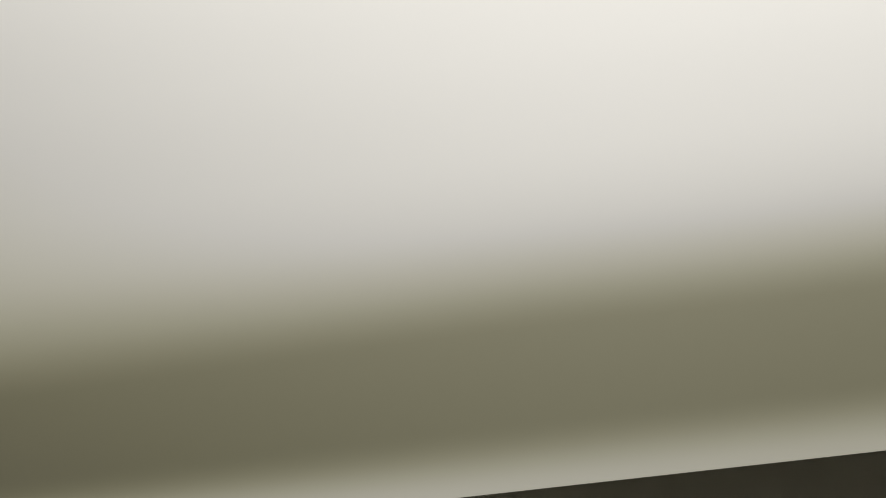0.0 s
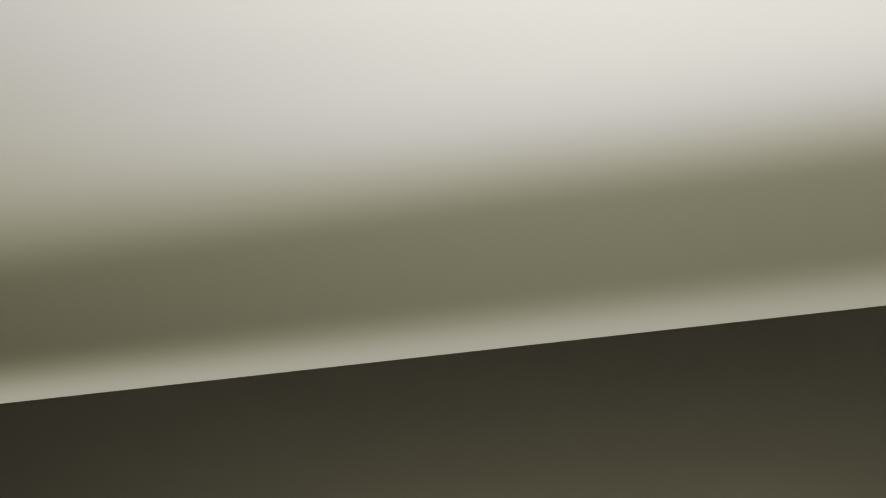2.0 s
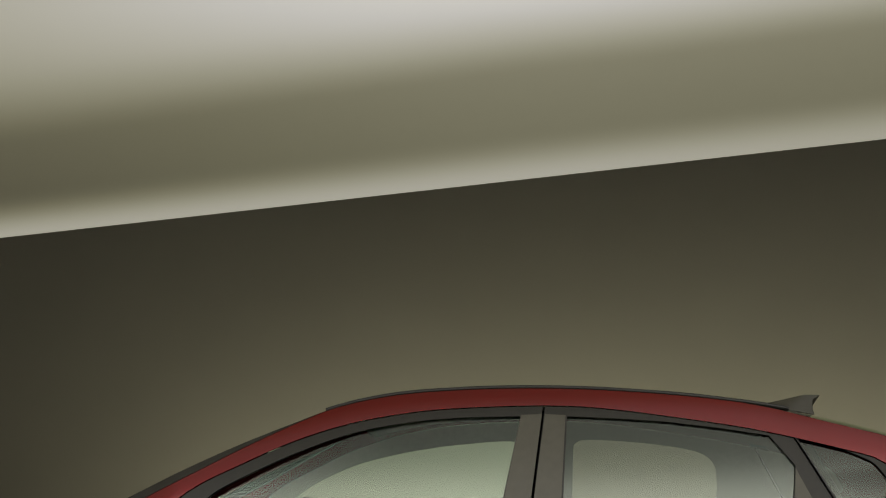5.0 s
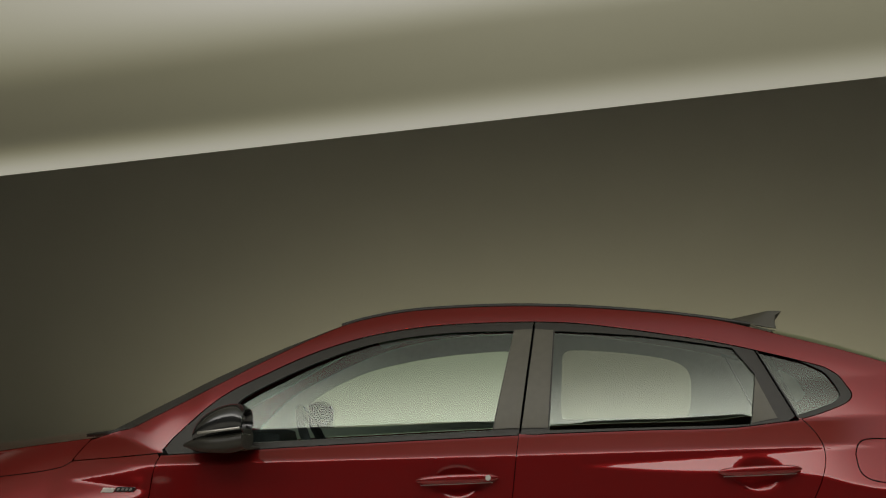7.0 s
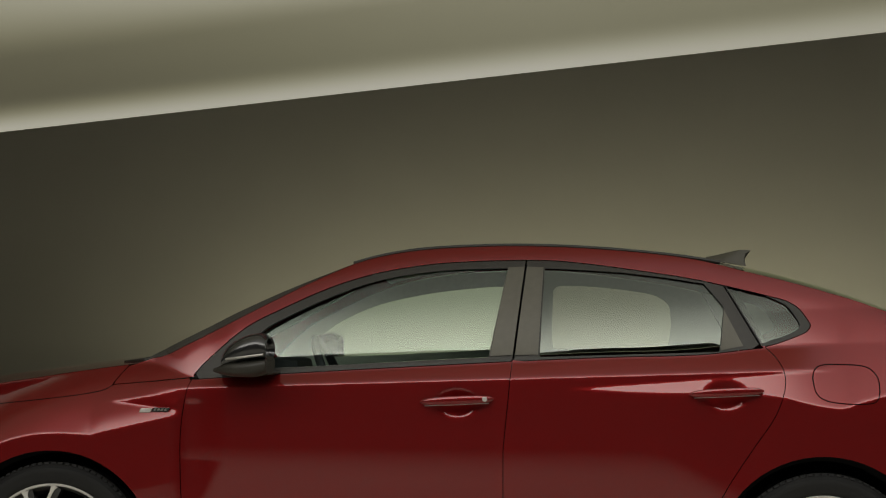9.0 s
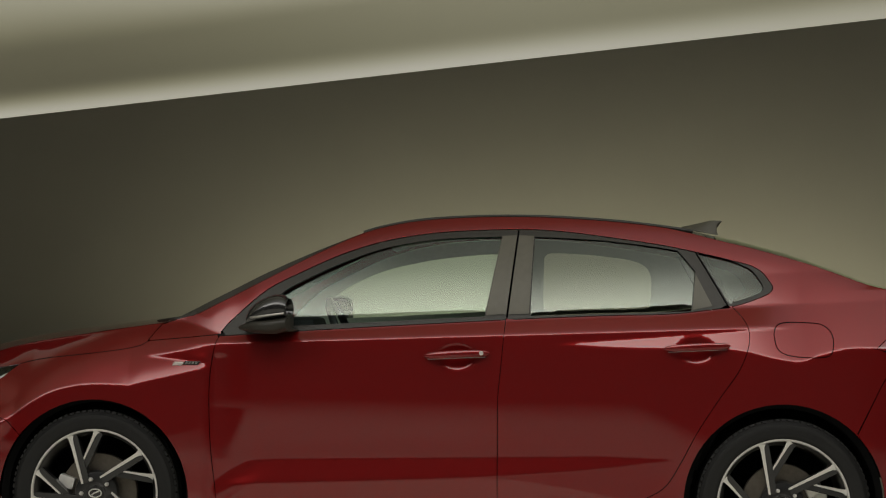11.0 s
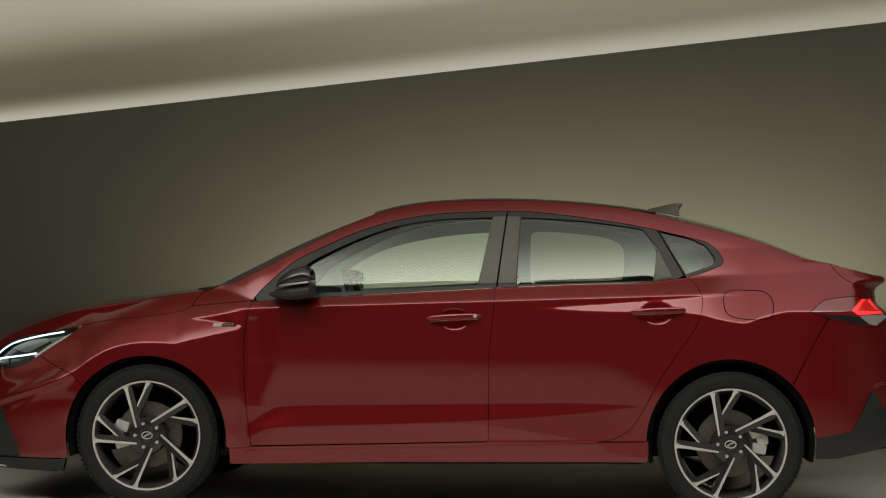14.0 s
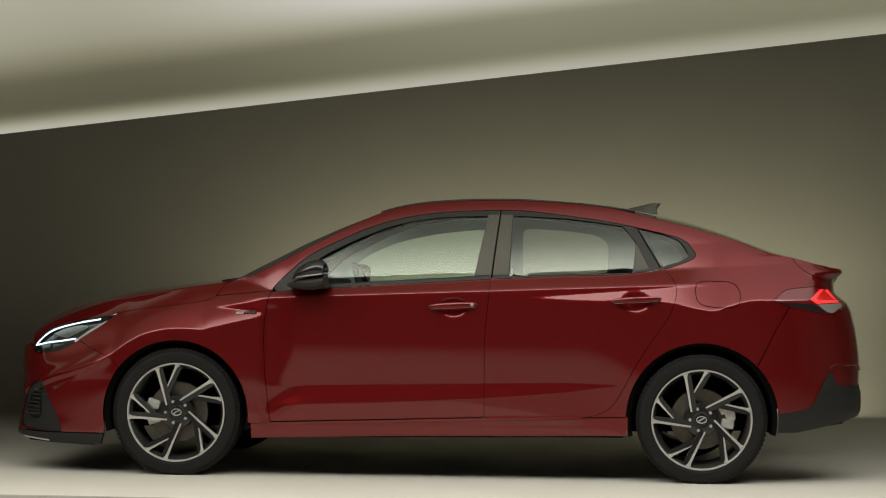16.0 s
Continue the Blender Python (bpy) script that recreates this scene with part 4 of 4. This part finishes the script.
def wheel(car, cx, side, turn, caliper_at):
    w = new("wheel")
    w.parent = car
    w["label"] = "ten-spoke machined alloy wheel with low-profile tyre"
    w.matrix_basis = RAKE.inverted() @ Matrix.Translation((cx, side * 0.766, 0.318)) @ (Matrix.Rotation(math.pi, 4, "Z") if side > 0 else Matrix.Identity(4))
    # outside face is towards -y
    bm = bmesh.new()
    profile = [(0.244, 0.105), (0.262, 0.112), (0.290, 0.113), (0.310, 0.100), (0.3170, 0.075), (0.3175, 0.030), (0.3145, 0.029), (0.3145, 0.021), (0.3178, 0.020), (0.3178, -0.020), (0.3145, -0.021), (0.3145, -0.029), (0.3175, -0.030), (0.3170, -0.070),
               (0.3145, -0.071), (0.3140, -0.077), (0.3160, -0.078), (0.311, -0.096), (0.300, -0.107), (0.299, -0.109), (0.286, -0.113), (0.284, -0.1125), (0.268, -0.112), (0.262, -0.112), (0.255, -0.108), (0.250, -0.103), (0.246, -0.095)]
    lathe(bm, [(r if r < 0.262 else 0.262 + (r - 0.262) * 1.14, d) for r, d in profile], 128)
    for v in bm.verts:
        v.co.z = max(v.co.z, -0.3175)
    ty = part("tyre", bm, RUBBER, w, "black low-profile tyre")
    bm = bmesh.new()
    for i in range(84):
        a = 2 * math.pi * i / 84
        if math.sin(a) < -0.955:
            continue
        m = Matrix.Rotation(-a, 4, "Y") @ Matrix.Translation((0.3192, -0.088, 0))
        box(bm, (-0.006, -0.010, -0.0085), (0.0024, 0.014, 0.0075), 0, m @ Matrix.Rotation(radians(24), 4, "Z"))
    part("tread_block", bm, RUBBER, ty, "shoulder tread blocks", False)["kind"] = "stuff"
    # raised sidewall lettering as plain bars
    bm = bmesh.new()
    for s0 in (62, 240):
        for i in range(7):
            a = radians(s0 + i * 6.5)
            m = Matrix.Rotation(-a, 4, "Y") @ Matrix.Translation((0.281, -0.1135, 0))
            box(bm, (-0.008, -0.0006, -0.010), (0.008, 0.001, 0.010), 0, m)
    part("sidewall_mark", bm, RUBBER, ty, "raised rubber sidewall marks", False)["kind"] = "stuff"
    bm = bmesh.new()
    lathe(bm, [(0.251, -0.096), (0.2515, -0.103), (0.2500, -0.1065), (0.2440, -0.1065), (0.2415, -0.102), (0.240, -0.095)], 96, closed=True)
    part("rim_lip", bm, SILVER, w, "bright machined rim lip")
    bm = bmesh.new()
    lathe(bm, [(0.2405, -0.100), (0.228, -0.080), (0.222, -0.02), (0.215, 0.05), (0.235, 0.095)], 72)
    part("rim_barrel", bm, BARREL, w, "dark rim barrel")
    spin = Matrix.Rotation(radians(turn), 4, "Y")
    for kind_out, r_in, r_out in ((0.0, 0.060, 0.240), (25.2, 0.118, 0.240)):
        for k in range(5):
            a1 = radians(-(kind_out + 72 * k))
            a0 = a1 + radians(31)
            # image-clockwise angles seen from outside
            p1 = Vector((r_out * math.cos(a1), 0, r_out * math.sin(a1)))
            p0 = Vector((r_in * math.cos(a0), 0, r_in * math.sin(a0)))
            d = (p1 - p0).normalized()
            nrm = Vector((-d.z, 0, d.x))
            bm = bmesh.new()
            def quad(o0, o1, wd0, wd1, y0, y1, depth):
                v = []
                for p, o, wd, y in ((p0, o0, wd0, y0), (p1, o1, wd1, y1)):
                    for s, dep in ((-1, 0), (1, 0), (1.0, depth), (-1.0, depth)):
                        q = p + nrm * (o + s * wd / 2)
                        v.append(bm.verts.new((q.x, y + dep, q.z)))
                for f in ((0, 1, 5, 4), (1, 2, 6, 5), (2, 3, 7, 6), (3, 0, 4, 7), (3, 2, 1, 0), (4, 5, 6, 7)):
                    bm.faces.new([v[i] for i in f])
            long = kind_out == 0.0
            quad(-0.008, -0.006, 0.034 if long else 0.026, 0.032, -0.081, -0.099, 0.042)
            bm.transform(spin)
            sp = part("spoke", bm, RIM_DARK, w, "", False)
            bm = bmesh.new()
            rows = []
            for f, o, wd in ((0.0, 0.004, 0.008 if long else 0.005), (0.5, 0.0045, 0.011 if long else 0.008), (0.84, 0.005, 0.013 if long else 0.011), (0.94, 0.005, 0.016), (1.01, 0.005, 0.030)):
                c = p0 + (p1 - p0) * f + nrm * o
                y = -0.0835 - 0.0215 * f
                rows.append([bm.verts.new((c.x + nrm.x * k, y + dep, c.z + nrm.z * k)) for k, dep in ((-wd / 2, 0.0), (wd / 2, 0.0), (wd / 2, 0.004), (-wd / 2, 0.004))])
            for ra, rb in zip(rows, rows[1:]):
                for k in range(4):
                    bm.faces.new((ra[k], ra[(k + 1) % 4], rb[(k + 1) % 4], rb[k]))
            bm.faces.new(rows[0][::-1])
            bm.faces.new(rows[-1])
            bm.transform(spin)
            part("machined_face", bm, SILVER, sp, "bright machined spoke face", False)
    bm = bmesh.new()
    lathe(bm, [(0.001, -0.084), (0.036, -0.084), (0.040, -0.080), (0.062, -0.080), (0.082, -0.074), (0.088, -0.055), (0.080, -0.02)], 40)
    part("hub", bm, RIM_DARK, w, "dark wheel hub")
    bm = bmesh.new()
    lathe(bm, [(0.001, -0.0895), (0.028, -0.0885), (0.031, -0.085), (0.031, -0.080)], 32)
    cap = part("hub_cap", bm, BLACK_GLOSS, w, "black hub cap with plain silver oval")
    bm = bmesh.new()
    ring = [(0.0245 * math.cos(a), -0.0898, 0.0160 * math.sin(a)) for a in np.linspace(0, 2 * math.pi, 25)]
    tube(bm, ring, 0.0024, 6)
    tube(bm, [(-0.014, -0.0898, -0.008), (-0.003, -0.0898, 0.001), (0.014, -0.0898, 0.008)], 0.0028, 6)
    part("cap_oval", bm, SILVER, cap, "plain silver oval")
    for k in range(5):
        a = radians(38 + 72 * k)
        bm = bmesh.new()
        m = Matrix.Translation((0.056 * math.cos(a), 0, 0.056 * math.sin(a)))
        lathe(bm, [(0.0005, -0.096), (0.0058, -0.096), (0.0078, -0.092), (0.0088, -0.079)], 6, m)
        part("wheel_nut", bm, SILVER, w)
    bm = bmesh.new()
    lathe(bm, [(0.07, -0.028), (0.150, -0.028), (0.152, -0.024), (0.152, -0.008), (0.07, -0.008)], 56)
    part("brake_disc", bm, DISC, w, "grey brake disc")
    bm = bmesh.new()
    for da, r0, r1 in ((-17, 0.100, 0.165), (17, 0.100, 0.165), (0, 0.120, 0.172)):
        m = Matrix.Rotation(radians(-(caliper_at + da)), 4, "Y")
        box(bm, (r0, -0.050, -0.024), (r1, 0.0, 0.024), 0.008, m)
    part("brake_caliper", bm, CALIPER, w, "pale grey brake caliper")
    return w


def seat(x, y, rear=False):
    wd = 0.62 if rear else 0.25
    base = new("rear_bench" if rear else "car_seat")
    bm = bmesh.new()
    box(bm, (x - 0.45, y - wd, 0.32), (x + 0.08, y + wd, 0.50), 0.05)
    part("cushion", bm, INTERIOR, base)
    bm = bmesh.new()
    box(bm, (-0.07, -wd, 0), (0.07, wd, 0.52), 0.05, Matrix.Translation((x + 0.05, y, 0.42)) @ Matrix.Rotation(radians(22), 4, "Y"))
    part("backrest", bm, INTERIOR, base)
    for hy in ((-0.34, 0.34) if rear else (0.0,)):
        bm = bmesh.new()
        box(bm, (-0.04, -0.12, 0), (0.05, 0.12, 0.15), 0.03, Matrix.Translation((x + (0.24 if not rear else 0.25), y + hy, 0.93 if not rear else 0.90)) @ Matrix.Rotation(radians(14), 4, "Y"))
        part("head_restraint", bm, INTERIOR, base)
    return base


def build_car():
    car = new("car")
    # the body sits nose down on its springs
    car.matrix_world = RAKE
    tagged(car, "dark red fastback car with black trim on a white studio floor", "car")
    for side in (-1, 1):
        door, door2 = car_sides(car, side)
        handle(door, side, 0.085, 0.856)
        handle(door2, side, 1.000, 0.890)
        bm = bmesh.new()
        y = float(half_width(0.17, 0.868)) + 0.022
        lathe(bm, [(0.0005, -0.003), (0.008, -0.003), (0.009, 0.002)], 16, Matrix.Translation((0.180, side * y, 0.872)) @ (Matrix.Rotation(math.pi, 4, "Z") if side > 0 else Matrix.Identity(4)))
        part("lock_cylinder", bm, SILVER, door, "small chrome lock button")
        mirror(car, side)
        # wing badge as plain slanted bars
        bz, bx = 0.822, -1.018
        for x0, wd, mt, lab in ((bx, 0.040, SILVER, "bright wing badge block"), (bx + 0.045, 0.060, BLACK_GLOSS, "black wing badge block")):
            bm = bmesh.new()
            w0 = float(half_width(x0 + wd / 2, bz))
            sl = math.atan2(float(half_width(x0 + wd, bz) - half_width(x0, bz)), wd)
            lean = Matrix(((1, 0, 0.55, 0), (0, 1, 0, 0), (0, 0, 1, 0), (0, 0, 0, 1)))
            m = Matrix.Translation((x0 + wd / 2, side * (w0 + 0.002), bz + (x0 - bx) * 0.08)) @ Matrix.Rotation(side * sl, 4, "Z") @ lean
            box(bm, (-wd / 2, -0.004, -0.0070), (wd / 2, 0.004, 0.0070), 0.0015, m)
            badge = part("wing_badge", bm, mt, car, lab, False)
            if mt is BLACK_GLOSS:
                for k in range(4):
                    bm = bmesh.new()
                    box(bm, (-0.024 + 0.013 * k, -0.0052, -0.0038), (-0.016 + 0.013 * k, 0.0052, 0.0038), 0.0, m)
                    part("badge_mark", bm, STEEL, badge, "plain silver bar", False)
        wheel(car, -1.325, side, -41, 180 if side < 0 else 0)
        wheel(car, 1.325, side, -37, 8 if side < 0 else 172)
    ends = lambda a, b, n: np.linspace(a, b, n)
    top_sheet("bonnet", ends(-2.17, -1.06, 40), HOOD_EDGE, curve((-2.3, 0.085), (-2.03, 0.075), (-1.7, 0.045), (-1.06, 0.028)), PAINT, car)
    bz = curve((-1.06, 0.946), (-1.0, 0.962), (-0.98, 0.970))
    top_sheet("cowl", ends(-1.058, -0.96, 6), bz, curve((-1.1, 0.004), (-0.9, 0.010)), BLACK_TRIM, car, "black plastic scuttle", 0.05)
    top_sheet("windscreen", ends(-1.02, -0.33, 30), ROOF_EDGE, curve((-1.05, 0.012), (-0.3, 0.024)), GLASS_DARK, car, "tinted windscreen", 0.012).visible_shadow = False
    top_sheet("roof", ends(-0.325, 1.05, 44), SIDE_TOP, curve((-0.4, 0.016), (0.3, 0.024), (0.85, 0.022), (1.1, 0.034)), BLACK_GLOSS, car, "gloss black roof panel", 0.012, power=2.4)
    top_sheet("rear_window", ends(1.055, 1.79, 26), SIDE_TOP, curve((1.0, 0.030), (1.2, 0.038), (1.6, 0.038), (1.8, 0.020)), GLASS_DARK, car, "dark tinted rear window", 0.014)
    top_sheet("boot_lid", ends(1.795, 2.075, 12), ROOF_EDGE, curve((1.7, 0.020), (2.1, 0.014)), PAINT, car)
    top_sheet("headlining", ends(-0.30, 1.02, 20), lambda x: ROOF_EDGE(x) - 0.035, curve((-0.4, 0.02), (1.1, 0.02)), LINING, car, "grey headlining", 0.02)
    # front rail on the roof edge
    for side in (-1, 1):
        bm = bmesh.new()
        tube(bm, [(x, side * (float(half_width(x, float(ROOF_EDGE(x)))) - 0.03), float(ROOF_EDGE(x)) + 0.003) for x in np.linspace(-0.31, 1.0, 40)], 0.007, 8)
        part("roof_moulding", bm, BLACK_TRIM, car, "black roof moulding")
    # under floor, nose and tail closings
    for nm, lo, hi in (("under_floor", (-0.95, -0.80, 0.205), (0.95, 0.80, 0.28)), ("chassis_frame", (-2.0, -0.56, 0.265), (1.65, 0.56, 0.33))):
        bm = bmesh.new()
        box(bm, lo, hi, 0.02)
        part(nm, bm, DARK, car, "black underbody")
    bm = bmesh.new()
    box(bm, (-2.22, -0.50, 0.16), (-2.12, 0.50, 0.62), 0.03)
    part("grille_block", bm, BLACK_GLOSS, car, "gloss black front grille")
    # antenna fin: a low ridge that sweeps up to an overhanging tip
    bm = bmesh.new()
    rings = []
    spine = curve((0.0, 1.392), (0.25, 1.401), (0.5, 1.411), (0.78, 1.420), (1.0, 1.419))
    for t in np.linspace(0, 1, 16):
        base_z, top = 1.384 - 0.026 * t, float(spine(t))
        wd = 0.034 * min(1.0, 0.25 + 1.6 * t) * (1 - 0.45 * t)
        xs = (0.983 + 0.153 * t, 0.983 + 0.146 * t, 0.983 + 0.150 * t, 0.983 + 0.172 * t)
        half = ((xs[0], 1.0, base_z), (xs[1], 0.72, base_z + (top - base_z) * 0.40), (xs[2], 0.34, base_z + (top - base_z) * 0.78), (xs[3], 0.07, top))
        rings.append([bm.verts.new((x, -wd * f, z)) for x, f, z in half] + [bm.verts.new((x, wd * f, z)) for x, f, z in half[::-1]])
    for a, b in zip(rings, rings[1:]):
        for k in range(8):
            bm.faces.new((a[k], a[(k + 1) % 8], b[(k + 1) % 8], b[k]))
    bm.faces.new(rings[0]); bm.faces.new(rings[-1])
    part("antenna_fin", bm, PILLAR, car, "black shark-fin antenna")
    # wiper: a tapered arm lying along the scuttle, with a knuckle at its foot
    bm = bmesh.new()
    tube(bm, spline([(-1.150, -0.56, 0.985), (-1.10, -0.60, 0.990), (-1.05, -0.62, 0.995), (-1.005, -0.63, 1.003)], 5), [0.003 + 0.0004 * k for k in range(16)], 8, 0.7)
    tube(bm, [(-1.020, -0.63, 0.994), (-1.010, -0.63, 1.006), (-0.998, -0.63, 1.008), (-0.988, -0.63, 0.998)], [0.006, 0.009, 0.009, 0.006], 8)
    part("wiper_arm", bm, BLACK_TRIM, car, "black wiper arm")
    # cabin
    for y in (-0.36, 0.36):
        s = seat(0.02, y)
        s.parent = car
    s = seat(0.92, 0.0, True)
    s.parent = car
    bm = bmesh.new()
    box(bm, (-1.0, -0.68, 0.60), (-0.52, 0.68, 0.93), 0.06)
    part("dashboard", bm, INTERIOR, car, "dark dashboard")
    bm = bmesh.new()
    box(bm, (-0.66, -0.55, 0.91), (-0.51, -0.18, 1.0), 0.03)
    part("instrument_hood", bm, INTERIOR, car, "dark instrument hood")
    bm = bmesh.new()
    m = Matrix.Translation((-0.40, -0.36, 0.90)) @ Matrix.Rotation(radians(-24), 4, "Y") @ Matrix.Rotation(radians(90), 4, "Z")
    ring = [m @ Vector((0.185 * math.cos(a), 0, 0.185 * math.sin(a))) for a in np.linspace(0, 2 * math.pi, 33)]
    tube(bm, ring, 0.016, 8)
    box(bm, (-0.17, -0.01, -0.03), (0.17, 0.02, 0.03), 0.01, m)
    part("steering_wheel", bm, INTERIOR, car, "dark steering wheel")
    return car


build_car()
